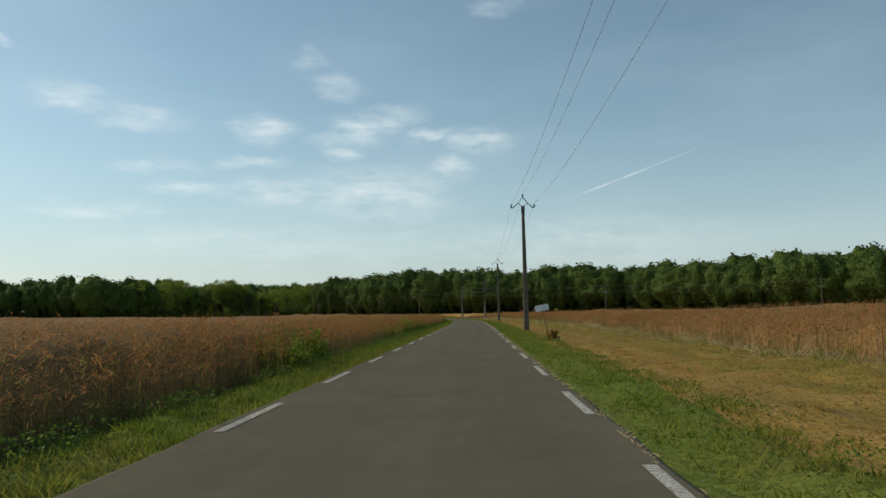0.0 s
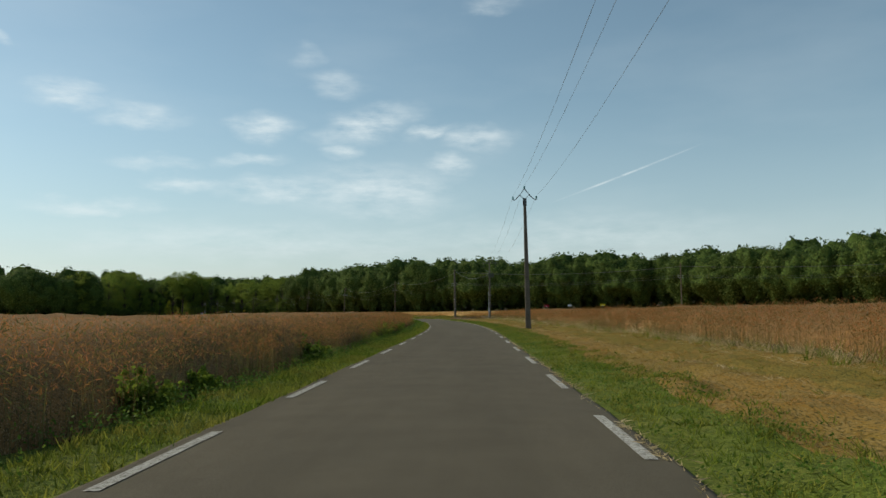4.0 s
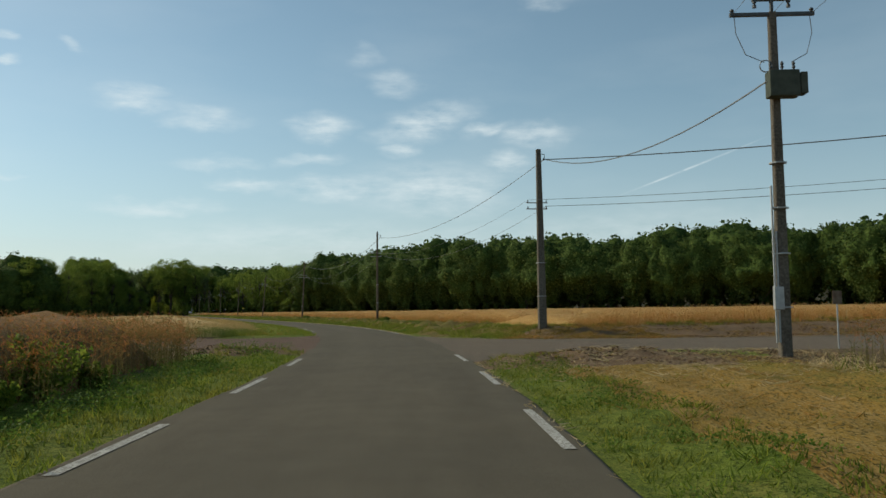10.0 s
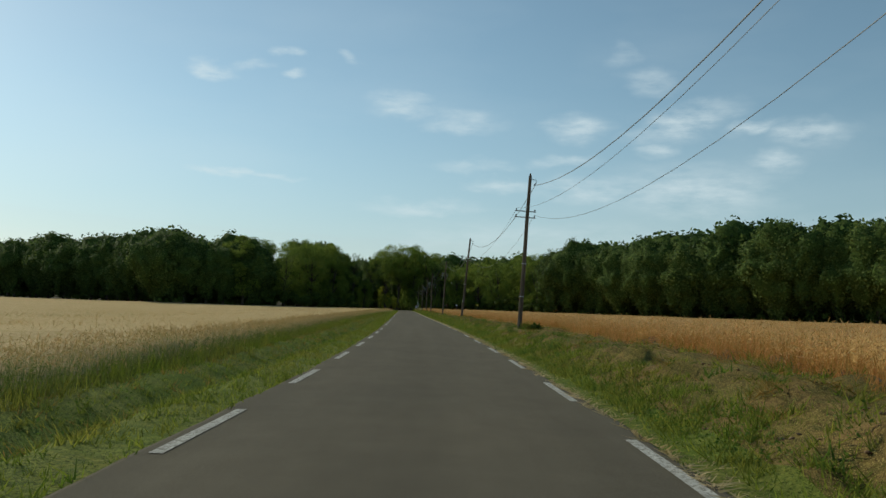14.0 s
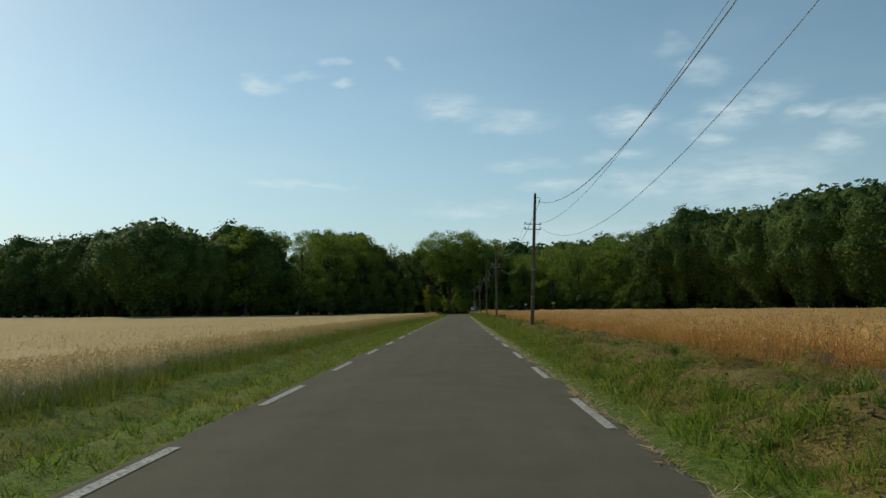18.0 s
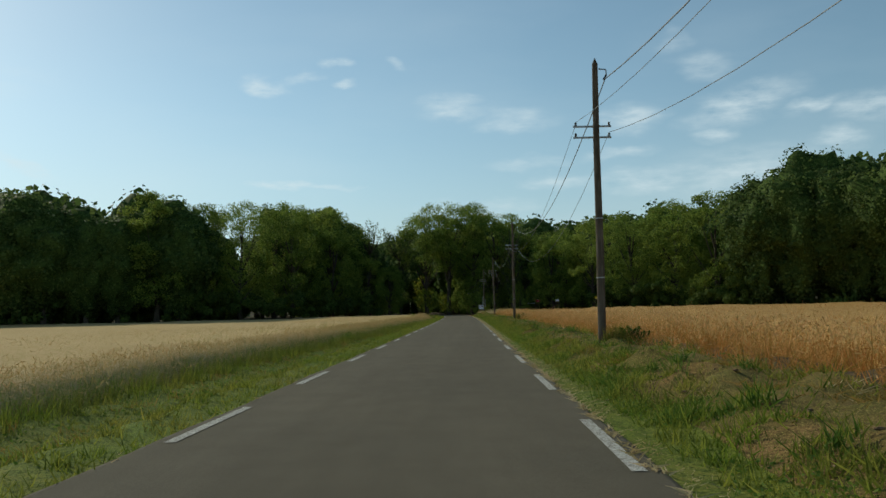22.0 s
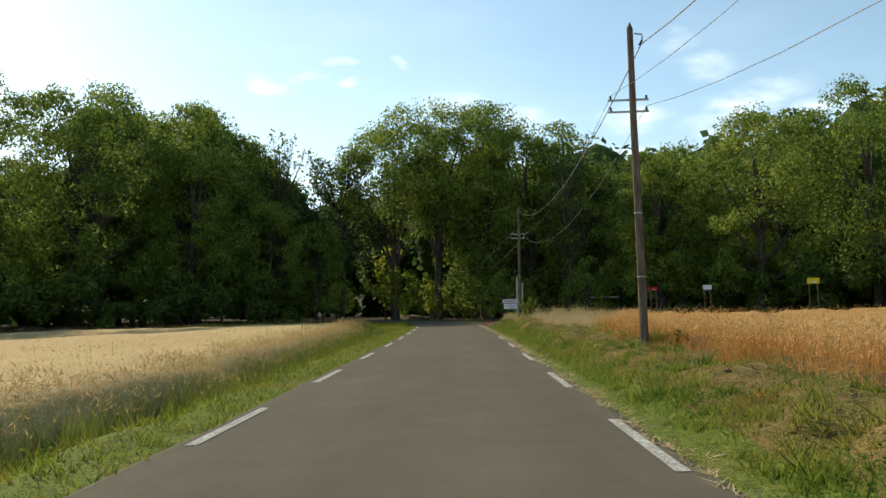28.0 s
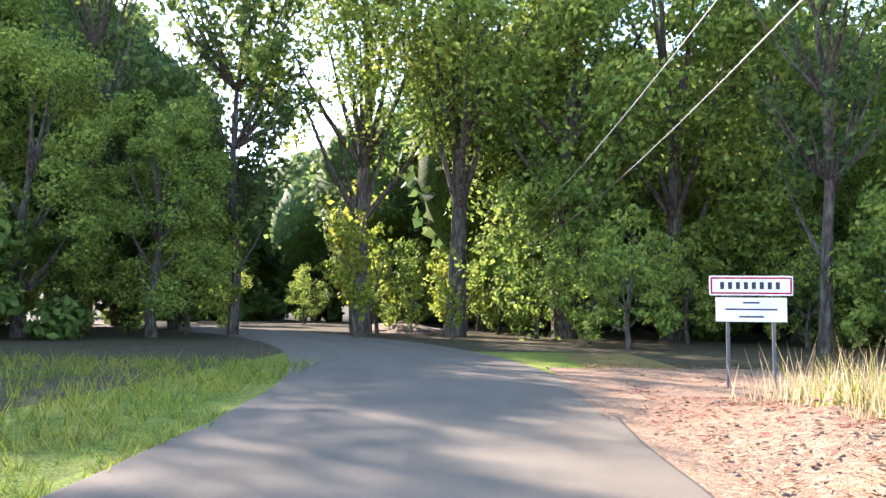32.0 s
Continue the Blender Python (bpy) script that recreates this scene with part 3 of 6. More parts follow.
def build_ground():
    ls = np.concatenate(([-95, -70, -50, -36, -26, -19, -14.5, -11.5, -9.5], np.arange(-8.2, 11.0, .3), [12, 13.5, 16, 20, 27, 37, 52, 70, 95]))
    ss = np.concatenate((np.arange(-58, 0, 1.5), np.arange(0, 572, .55), np.arange(572, 639, 1.5)))
    S, Lg = np.meshgrid(ss, ls, indexing="ij")
    x, y = on_road(S, Lg)
    v = np.stack([x, y, height(S, Lg)], -1).reshape(-1, 3)
    f = grid_faces(len(ss), len(ls))
    cs, cl = S.reshape(-1)[f].mean(1), Lg.reshape(-1)[f].mean(1)
    cx, cy = v[f].mean(1)[:, 0], v[f].mean(1)[:, 1]
    idx = np.zeros(len(f), int)
    idx[(cl > 3.9) & (cs < 207)] = 1
    idx[(cl > right_edge(cs) - 2.9 + .3 * ripple(cx, cy, 4.0, 45)) & (cs < 205)] = 6
    idx[(cl > 3.1) & (cs > 226)] = 5
    idx[cl > right_edge(cs) + .4] = 2
    idx[(cs > 547) & (cl < -2)] = 0
    idx[(cl < left_edge(cs) - .5) & (cs < 547)] = 2
    idx[(cl > 7.0 + .6 * ripple(cx, cy, 1.3, 41)) & (cl < 30) & (cs > 219.5) & (cs < 225.0 + 1.2 * ripple(cx, cy, 1.1, 42))] = 4
    idx[(np.abs(cs - 206.5) < 2.2) & (np.abs(cl - 5.4) < 3)] = 4
    idx[(np.abs(cs - 213.4) < 2.2) & (np.abs(cl + 4.8) < 3)] = 4
    idx[(cs > 560) & (cl > 5.5)] = 3
    idx[(cs > 545.5 + .8 * ripple(cx, cy, 1.7, 43) + .25 * np.clip(cl - 4, 0, 9)) & (cs < 561) & (cl > 2.4) & (cl < 16)] = 4
    idx[(cs > 553) & (cl < -5.5)] = 3
    idx[in_forest(cx, cy)] = 3
    # rings out to the horizon
    n, m = len(ss), len(ls)
    i = np.arange(n * m).reshape(n, m)
    rim = np.concatenate((i[0, :-1], i[:-1, -1], i[-1, :0:-1], i[:0:-1, 0]))
    mid = np.array([-70.0, 280.0])
    d = v[rim, :2] - mid
    ang = np.arctan2(d[:, 1], d[:, 0])
    rings, prev, faces = [v], rim, [f]
    base = len(v)
    for k, r in enumerate((520, 900, 3400)):
        ring = np.stack([mid[0] + r * np.cos(ang), mid[1] + r * np.sin(ang), v[rim, 2] - .3 * (k > 1)], -1)
        if k == 1:     # unseen rise added under the wood to block sky between the trunks
            ring[in_forest(ring[:, 0], ring[:, 1]) & (ring[:, 1] > 650), 2] = 38
        cur = np.arange(len(rim)) + base
        base += len(rim)
        faces.append(np.stack([prev, cur, np.roll(cur, -1), np.roll(prev, -1)], -1))
        rings.append(ring)
        prev = cur
    v2, f2 = np.concatenate(rings), np.concatenate(faces)
    extra = np.full(len(f2) - len(f), 2)
    c = v2[f2[len(f):]].mean(1)
    extra[in_forest(c[:, 0], c[:, 1])] = 3
    me = fill("ground", v2, f2, (M_GRASS_SOIL, M_HAY, M_SOIL, M_WOODFLOOR, M_DIRT, M_BANK, M_SWATH), np.concatenate((idx, extra)), True)
    return tagged(new("ground", me), "flat farmland with grassy verges, mown hay and bare soil", "ground", kind="structure")


ground = build_ground()

# the end of the road swings left into the wood
END_S = np.arange(548, 625, 1.0)
_eh = np.radians(np.interp(END_S, [548, 556, 572, 590, 625], [26.3, 28, 42, 60, 70]))
_ex0, _ey0 = on_road(548, 0)
END_X = _ex0 + np.concatenate(([0], np.cumsum(-np.sin(_eh))[:-1]))
END_Y = _ey0 + np.concatenate(([0], np.cumsum(np.cos(_eh))[:-1]))


def build_road():
    """One slightly crowned sheet of asphalt with ragged rims."""
    ss = np.arange(-58, 548.5, 1.0)
    ls = np.array([-1.0, -.992, -.975, -.6, 0, .6, .975, .992, 1.0])
    rows = []
    for s in ss:
        x, y, h = (float(np.interp(s, LINE_S, c)) for c in (LINE_X, LINE_Y, _h))
        rows.append((x, y, h, HALF, HALF))
    for s, x, y, h in zip(END_S[1:], END_X[1:], END_Y[1:], _eh[1:]):
        rows.append((float(x), float(y), float(h), HALF + .9 * float(ramp(s, 552, 575)), HALF + .5 * float(ramp(s, 552, 566))))
    v = []
    for k, (x, y, h, wl, wr) in enumerate(rows):
        for j, l in enumerate(ls):
            w = (wl if l < 0 else wr) + (.018 * math.sin(k * 1.7 + l) + .018 * math.sin(k * .61 + 3 * l) if abs(l) > .9 else 0)
            z = .012 * (1 - l * l) if abs(l) < .995 else -.06
            v.append((x + l * w * math.cos(h), y + l * w * math.sin(h), z))
    me = fill("road", v, grid_faces(len(rows), len(ls)), (M_ASPHALT,), None, True)
    lane = me.attributes.new("lane", "FLOAT_VECTOR", "POINT")
    lane.data.foreach_set("vector", np.array([(l * HALF, float(k), 0.0) for k in range(len(rows)) for l in ls]).ravel())
    return tagged(new("road", me), "narrow worn asphalt country road with dashed white edges", "road", kind="structure")


road = build_road()


def strip_track(name, mouth, l0, l1, sign, mat, label):
    """A track that leaves the road at a flared mouth."""
    lv = np.concatenate((np.arange(l0, 14, .6), np.arange(14, l1, 3.0)))
    v, cols = [], 13
    for l in lv:
        a, b = mouth(sign * l)
        for k in range(cols):
            s = float(a + (b - a) * k / (cols - 1))
            x, y = on_road(s, sign * l)
            rise = .004 * min(max(l - 12, 0), 83) if sign > 0 else -.0055 * max(l - 12, 0)
            z = rise + .004 + .02 * float(ripple(x, y, 1.9, 3)) - (.06 if k in (0, cols - 1) else 0)
            v.append((float(x), float(y), z))
    f = grid_faces(len(lv), cols)
    if sign < 0:
        f = f[:, ::-1]
    return tagged(new(name, fill(name, v, f[:, ::-1], (mat,), None, True)), label, "track", kind="structure")


strip_track("side_road", side_mouth, 2.25, 120, 1, M_TRACK, "grey-brown gravel side road littered with straw")
strip_track("farm_track", farm_mouth, 2.25, 70, -1, M_TILTH, "bare brown earth farm track beside the crops")


def yard_mouth(l):
    u = np.clip(l - 2.2, 0, None)
    return 559.0 - 4 * np.exp(-u / 1.2), 566.0 + 0 * u


strip_track("forest_track", yard_mouth, 2.2, 40, 1, M_DIRT, "reddish dirt forest track covered in leaf litter")

# dashed edge lines: three metres of paint, three and a half of gap
DASH, MARK_L, MARK_W = 3.0, 2.18, .125


# stretches of dashes: side, first, last, period
DASHES = ((1, 4.1 - 6.53 * 4, 207, 6.53), (-1, 9.2 - 6.55 * 5, 210, 6.55), (1, 231.2, 300, 6.5), (-1, 239.4, 308, 6.4), (1, 306.1, 484, 6.45), (-1, 315.0, 486, 6.4),
          (1, 490.5, 527, 6.77), (1, 547.2, 550, 6.77), (-1, 492.0, 548, 6.75))


def build_marks():
    for sign, start, last, step in DASHES:
        s = start
        while s < last:
            us = np.linspace(s, s + DASH, 4)
            v = []
            for u in us:
                for w in (-.5, .5):
                    x, y = on_road(u, sign * MARK_L + w * MARK_W)
                    v.append((float(x), float(y), .0075 + .012 * (1 - (MARK_L / HALF) ** 2)))
            part("edge_mark", fill("edge_mark", v, grid_faces(4, 2), (M_PAINT,)), M_PAINT, road)
            s += step


build_marks()


def asphalt_patch(s0, s1, l0, l1):
    """A paler mended strip with a ragged rim, a few millimetres proud."""
    us, ws = np.linspace(s0, s1, 15), np.linspace(l0, l1, 4)
    v = []
    for u in us:
        for j, w in enumerate(ws):
            w2 = w + (.06 * math.sin(u * 2.3 + j) + .03 * math.sin(u * 5.1) if j in (0, 3) else 0)
            x, y = on_road(u, w2)
            v.append((float(x), float(y), .005 + .012 * (1 - (w2 / HALF) ** 2)))
    part("patch", fill("patch", v, grid_faces(15, 4), (M_PATCH,), None, True), M_PATCH, road, "paler mended strip of asphalt")


asphalt_patch(381, 391, 1.25, 2.02)

# ---- crops ----


def canopy(name, s0, s1, edge, offsets, sign, top, amp, mat, label, category, clip=None, size=2.0, round_off=.4):
    """The closed top of a crop, with a skirt down to the soil at its near side."""
    ss = np.arange(s0, s1 + .1, 2.0)
    e = edge(ss)
    off = np.concatenate(([0.0], offsets))
    S = np.repeat(ss[:, None], len(off), 1)
    Lg = e[:, None] + sign * off[None, :]
    x, y = on_road(S, Lg)
    g = height(S, Lg)
    swell = .25 + .75 * (1 - np.exp(-off / round_off))
    z = g + top * swell[None, :] + amp * (.6 * ripple(x, y, size, 11) + .4 * ripple(x, y, size * .37, 12)) * (1 - ramp(off, 30, 70))[None, :] + .12 * ripple(x, y, 40, 13)
    z[:, 0] = g[:, 0] - .05
    z[0, :] = g[0, :] - .05
    z[-1, :] = g[-1, :] - .05
    v = np.stack([x, y, z], -1).reshape(-1, 3)
    f = grid_faces(len(ss), len(off))
    c = v[f].mean(1)
    keep = ~in_forest(c[:, 0], c[:, 1])
    if clip is not None:
        keep &= clip(c[:, 0], c[:, 1])
    f = f[keep]
    me = fill(name, v, f[:, ::-1] if sign < 0 else f, (mat,), None, True)
    return tagged(new(name, me), label, category, kind="stuff")


STEPS = np.concatenate(([.03, .12, .25], np.arange(.42, 6, .45), np.arange(6, 20, 1.1), np.arange(20, 60, 4), np.arange(60, 200, 12)))
NEAR = np.concatenate(([.03, .12, .25], np.arange(.42, 6, .45), np.arange(6, 20, 1.1), np.arange(20, 46, 4)))
canopy("rapeseed_crop", -58, 208, lambda s: left_edge(s) - .55 + .3 * ripple(s, 0 * s, 3.0, 61), STEPS, -1, 1.22, .16, M_RAPE_TOP, "ripe reddish-brown rapeseed field", "crop field", round_off=.7)
canopy("rapeseed_crop", -58, 201, lambda s: right_edge(s) + .95 - .3 * ripple(s, 0 * s, 3.0, 62), NEAR, 1, 1.24, .07, M_RAPE_TOP, "ripe reddish-brown rapeseed field beside mown hay", "crop field", round_off=.8)
canopy("wheat_crop", -58, 232, lambda s: right_edge(s) + 52, np.arange(.1, 200, 12), 1, .7, .05, M_WHEAT_TOP, "far golden wheat field", "crop field")
canopy("wheat_crop", 231, 544, lambda s: right_edge(s) + 1.45 - .15 * ripple(s, 0 * s, 3.0, 63), np.concatenate((STEPS, np.arange(200, 290, 15))), 1, .55, .06, M_WHEAT_TOP, "ripe golden wheat field on a low bank", "crop field")
canopy("wheat_crop", 225.6, 234, lambda s: 10.6 - .5 * (s - 228), np.concatenate((NEAR, np.arange(46, 250, 12))), 1, .64, .06, M_WHEAT_TOP, "ripe golden wheat field corner by the side road", "crop field")
canopy("barley_crop", 230, 546, lambda s: left_edge(s) - .55, STEPS[STEPS < 190], -1, .60, .05, M_BARLEY_TOP, "pale ripening barley field", "crop field", round_off=.35)


def scatter(n, s0, s1, edge, deep, sign, bias=1.0):
    """Random places in the first metres of a crop."""
    s = rng.uniform(s0, s1, n)
    d = deep * rng.uniform(0, 1, n) ** bias
    l = edge(s) + sign * (d + .25 * ripple(s, s * 0, 5.0, 21) + .12 * ripple(s, s * 0, 1.3, 22))
    x, y = on_road(s, l)
    return x, y, height(s, l), d


def spikes(a, b, w):
    """Thin triangles from a to b, of width w at a, each turned at random."""
    n = len(a)
    d = b - a
    ref = rng.normal(size=(n, 3))
    side = np.cross(d, ref)
    side /= np.linalg.norm(side, axis=1, keepdims=True) + 1e-9
    side *= np.asarray(w)[:, None] / 2
    v = np.stack([a - side, a + side, b], 1).reshape(-1, 3)
    return v, np.arange(3 * n).reshape(-1, 3)


def diamonds(a, b, w):
    """Long leaf-shaped pairs of triangles from a to b."""
    n = len(a)
    d = b - a
    side = np.cross(d, rng.normal(size=(n, 3)))
    side /= np.linalg.norm(side, axis=1, keepdims=True) + 1e-9
    side *= np.asarray(w)[:, None] / 2
    m = a + .45 * d
    v = np.stack([a, m - side, b, m + side], 1).reshape(-1, 3)
    i = 4 * np.arange(n)[:, None]
    return v, np.concatenate((i + [0, 1, 2], i + [0, 2, 3]), 1).reshape(-1, 3)


def joined(name, pieces, label, category):
    """pieces: (verts, faces, material). One object of kind stuff."""
    vs, fs, idx, mats, base = [], [], [], [], 0
    for v, f, m in pieces:
        if m not in mats:
            mats.append(m)
        vs.append(v)
        fs.append(f + base)
        idx.append(np.full(len(f), mats.index(m)))
        base += len(v)
    me = fill(name, np.concatenate(vs), np.concatenate(fs), mats, np.concatenate(idx))
    return tagged(new(name, me), label, category, kind="stuff")


def rape_plants(n, s0, s1, edge, sign, deep, top, label, rim=.5, low=.3):
    """Branching plants hung with many thin pods; green low down, brown above."""
    x, y, z, d = scatter(n, s0, s1, edge, deep, sign)
    root = np.stack([x, y, z - .03], -1)
    h = top * rng.uniform(.84, 1.03, n) * (1 - low * np.exp(-d / rim) * rng.uniform(.2, 1, n))
    lean = rng.normal(0, .07, (n, 2)) * h[:, None]
    tip = root + np.concatenate((lean, h[:, None]), 1)
    pieces = [(*spikes(root, root + .85 * (tip - root), np.full(n, .012)), M_RAPE_GREEN)]
    for k in range(16):
        t = rng.uniform(.10 if k < 6 else .50, 1.0, n)[:, None]
        a = root + t * (tip - root) + rng.normal(0, .075, (n, 3)) * [1, 1, .3]
        out = rng.normal(0, 1, (n, 3)) * [.06, .06, .03] + [0, 0, .055]
        b = a + out * rng.uniform(.6, 1.2, n)[:, None]
        pieces.append((*spikes(a, b, rng.uniform(.008, .015, n) * (1.7 if k < 6 else 1)), M_RAPE_GREEN if k < 6 else M_RAPE))
    joined("rapeseed_plants", pieces, label, "crop")


rape_plants(18000, 6, 209.5, left_edge, -1, 3.0, 1.36, "dense ripe rapeseed plants with brown pods at the field edge", .4, .3)
rape_plants(6000, 206.4, 209.8, left_edge, -1, 34, 1.34, "dense ripe rapeseed plants along the farm track", .4, .3)
rape_plants(15000, 14, 203, right_edge, 1, 3.4, 1.42, "dense ripe rapeseed plants leaning over mown hay", .7, .4)



def cereal(name, n, s0, s1, edge, sign, deep, bias, top, straw, ear, label, awn=False, leaf=True, rim=.5, full=False):
    x, y, z, d = scatter(n, s0, s1, edge, deep, sign, bias)
    keep = ~in_forest(x, y)
    x, y, z, d = x[keep], y[keep], z[keep], d[keep]
    n = len(x)
    inside = ((d > 2.2) | (not leaf)) & (not full)
    root = np.stack([x, y, z + np.where(inside, top * .6, -.02)], -1)
    h = top * rng.uniform(.80, 1.1, n) * (.55 + .45 * (1 - np.exp(-d / rim))) * (1 + .09 * ripple(x, y, .8, 24) + .05 * ripple(x, y, 3.5, 25))
    lean = rng.normal(0, .12, (n, 2)) * (1 + np.exp(-d / .5))[:, None] + [.03, -.02]
    tip = np.stack([x + lean[:, 0], y + lean[:, 1], z + h], -1)
    nod = rng.normal(0, .5, (n, 2))
    end = tip + np.concatenate((nod * .07, rng.uniform(-.02, .09, n)[:, None]), 1)
    pieces = [(*spikes(root, tip, np.full(n, .013)), straw), (*diamonds(tip, end + .4 * (end - tip), np.full(n, .020)), ear)]
    if leaf:
        k = ~inside & (rng.uniform(0, 1, n) < .6)
        a = root[k] + rng.uniform(.2, .7, k.sum())[:, None] * (tip[k] - root[k])
        b = a + rng.normal(0, 1, (k.sum(), 3)) * [.13, .13, .05] + [0, 0, .04]
        pieces.append((*spikes(a, b, np.full(k.sum(), .012)), straw))
    if awn:
        b = end + np.concatenate((nod * .12, rng.uniform(0, .12, n)[:, None]), 1)
        pieces.append((*spikes(end, b, np.full(n, .011)), ear))
    joined(name, pieces, label, "crop")


cereal("wheat_stalks", 66000, 232, 545, right_edge, 1, 2.0, .9, .64, M_WHEAT, M_WHEAT_EAR, "dense ripe golden wheat at the field edge")
cereal("wheat_stalks", 24000, 232, 544, lambda s: right_edge(s) + 2.4, 1, 26, 1.6, .67, M_WHEAT, M_WHEAT_EAR, "golden wheat ears standing over the field", leaf=False)
cereal("wheat_stalks", 6000, 225.6, 234, lambda s: 11 - .5 * (s - 228), 1, 40, 1.3, .75, M_WHEAT, M_WHEAT_EAR, "golden wheat ears by the side road", leaf=False)
cereal("wheat_stalks", 12000, 225.0, 227.2, lambda s: 10.6 + 0 * s, 1, 55, 1.15, .74, M_WHEAT, M_WHEAT_EAR, "ripe wheat standing along the side road", full=True)
cereal("barley_stalks", 52000, 230.5, 546, left_edge, -1, 1.7, .9, .68, M_BARLEY, M_BARLEY_EAR, "ripening bearded barley at the field edge", awn=True, rim=.25)
cereal("barley_stalks", 9000, 229.2, 231.6, left_edge, -1, 48, 1.1, .66, M_BARLEY, M_BARLEY_EAR, "ripening bearded barley along the farm track", awn=True, full=True, rim=.25)
cereal("barley_stalks", 22000, 230.5, 548, lambda s: left_edge(s) - 1.5, -1, 24, 1.6, .66, M_BARLEY, M_BARLEY_EAR, "bearded barley ears standing over the field", awn=True, leaf=False, rim=.8)

# ---- grass ----


def sward(name, n, s0, s1, l0, l1, h, w, mat, label, lie=.35, mask=None, patch=0.0, tuft=7, spread=.06):
    """Grass blades in tufts between two lines beside the road."""
    s = rng.uniform(s0, s1, n // tuft)
    u = rng.uniform(0, 1, n // tuft)
    a, b = (np.array(l0(s)) if callable(l0) else l0), (np.array(l1(s)) if callable(l1) else l1)
    l = a + (b - a) * u
    x, y = on_road(s, l)
    keep = np.ones(len(s), bool)
    if patch:
        keep &= ripple(x, y, 2.4, 31) + .6 * ripple(x, y, .9, 32) > rng.normal(patch, .4, len(s))
    if mask is not None:
        keep &= mask(s, l)
    sa, sb = side_mouth(l)
    fa, fb = farm_mouth(l)
    keep &= ~((l > 0) & (s > sa - .4) & (s < sb + .3)) & ~((l < 0) & (s > fa - .4) & (s < fb + .3))
    s, l = np.repeat(s[keep], tuft), np.repeat(l[keep], tuft)
    tall = np.repeat(rng.uniform(.6, 1.25, keep.sum()), tuft)
    n = len(s)
    s, l = s + rng.normal(0, spread, n), l + rng.normal(0, spread, n)
    x, y = on_road(s, l)
    rim = HALF - .06 + .08 * ripple(x, y, 1.3, 34)
    l = np.where(np.abs(l) < rim, np.sign(l) * rim, l)
    x, y = on_road(s, l)
    root = np.stack([x, y, np.where(np.abs(l) < HALF, .004, height(s, l) - .02)], -1)
    hh = h * tall * rng.uniform(.5, 1.15, n) * (1 + .3 * ripple(x, y, 1.6, 33))
    lean = rng.normal(0, lie, (n, 2)) * hh[:, None]
    tip = root + np.concatenate((lean, hh[:, None]), 1)
    joined(name, [(*spikes(root, tip, w * rng.uniform(.7, 1.3, n)), mat)], label, "grass")


sward("verge_grass", 87500, 4, 214, lambda s: -HALF - .02 + 0 * s, lambda s: left_edge(s) + .2, 0.144, .019, M_BLADE, "bright green roadside grass below the rapeseed", .5)
sward("verge_grass", 82500, 4, 207, HALF + .16, 4.4, 0.108, .019, M_BLADE, "green roadside grass and clover", .6)
sward("mown_hay", 60000, 4, 207, 3.4, lambda s: right_edge(s) + .3, .08, .013, M_BLADE_DRY, "short dry mown hay", 1.6)
sward("mown_hay", 22000, 4, 207, 3.6, lambda s: right_edge(s), 0.12, .019, M_BLADE, "green regrowth among mown hay", .7, patch=.8)
sward("lodged_straw", 20000, 10, 204, lambda s: right_edge(s) - .4, lambda s: right_edge(s) + .4, .36, .016, M_STRAW, "bent dry stalks at the foot of the rapeseed", .9, patch=-.2)
sward("rapeseed_foot_grass", 11000, 8, 203, lambda s: right_edge(s) - .9, lambda s: right_edge(s) + .9, .42, .016, M_BLADE, "yellow-green grass at the foot of the rapeseed", .45, patch=-.1)
sward("hay_windrow", 12000, 4, 203, lambda s: right_edge(s) - 1.3, lambda s: right_edge(s) - .5, .09, .014, M_STRAW, "pale loose windrow of hay by the rapeseed", 2.0, patch=-.1)
sward("hay_windrow", 9000, 60, 203, lambda s: right_edge(s) - 3.4, lambda s: right_edge(s) - 2.9, .06, .013, M_STRAW, "pale loose windrow of hay on mown grass", 2.0, patch=-.1)
sward("verge_grass", 66000, 232, 547.5, HALF + .34, 4.0, 0.132, .019, M_BLADE, "green roadside grass on the bank foot", .6)
sward("bank_grass", 80000, 230, 546, 3.2, lambda s: right_edge(s) + .4, 0.102, .019, M_BLADE, "trampled green grass on the bank", .7, patch=-.25)
sward("bank_grass", 26000, 230, 552, 3.4, lambda s: right_edge(s) + .4, .06, .012, M_BLADE_DRY, "dry cut straw on the bank", 1.9, patch=.25)
sward("cut_straw_heaps", 60000, 231, 547, 3.7, 5.3, .12, .012, M_BLADE_DRY, "brown heaps of dry cut grass on the bank", 1.5, patch=.35, tuft=90, spread=.16)
sward("bank_foot_grass", 64000, 231, 547, HALF + .42, 4.0, .21, .02, M_BLADE, "lush green grass at the foot of the bank", .5, tuft=14, spread=.08)
sward("wheat_foot_grass", 16000, 232, 548, lambda s: right_edge(s) - .35, lambda s: right_edge(s) + .25, 0.26, .019, M_BLADE, "green grass at the foot of the wheat", .5, patch=.1)
sward("wheat_foot_straw", 9000, 232, 548, lambda s: right_edge(s) - .3, lambda s: right_edge(s) + .3, .16, .013, M_STRAW, "bent pale straw at the foot of the wheat", 1.6, patch=.1)
sward("straw_litter", 60000, 230, 549, HALF - .12, HALF + .26, .045, .017, M_STRAW, "pale straw litter along the asphalt", 1.9, patch=-.5, tuft=3, spread=.12)
sward("straw_litter", 20000, 4, 206, HALF - .08, HALF + .15, .04, .014, M_STRAW, "pale straw litter along the asphalt", 1.9, patch=.1, tuft=3, spread=.12)
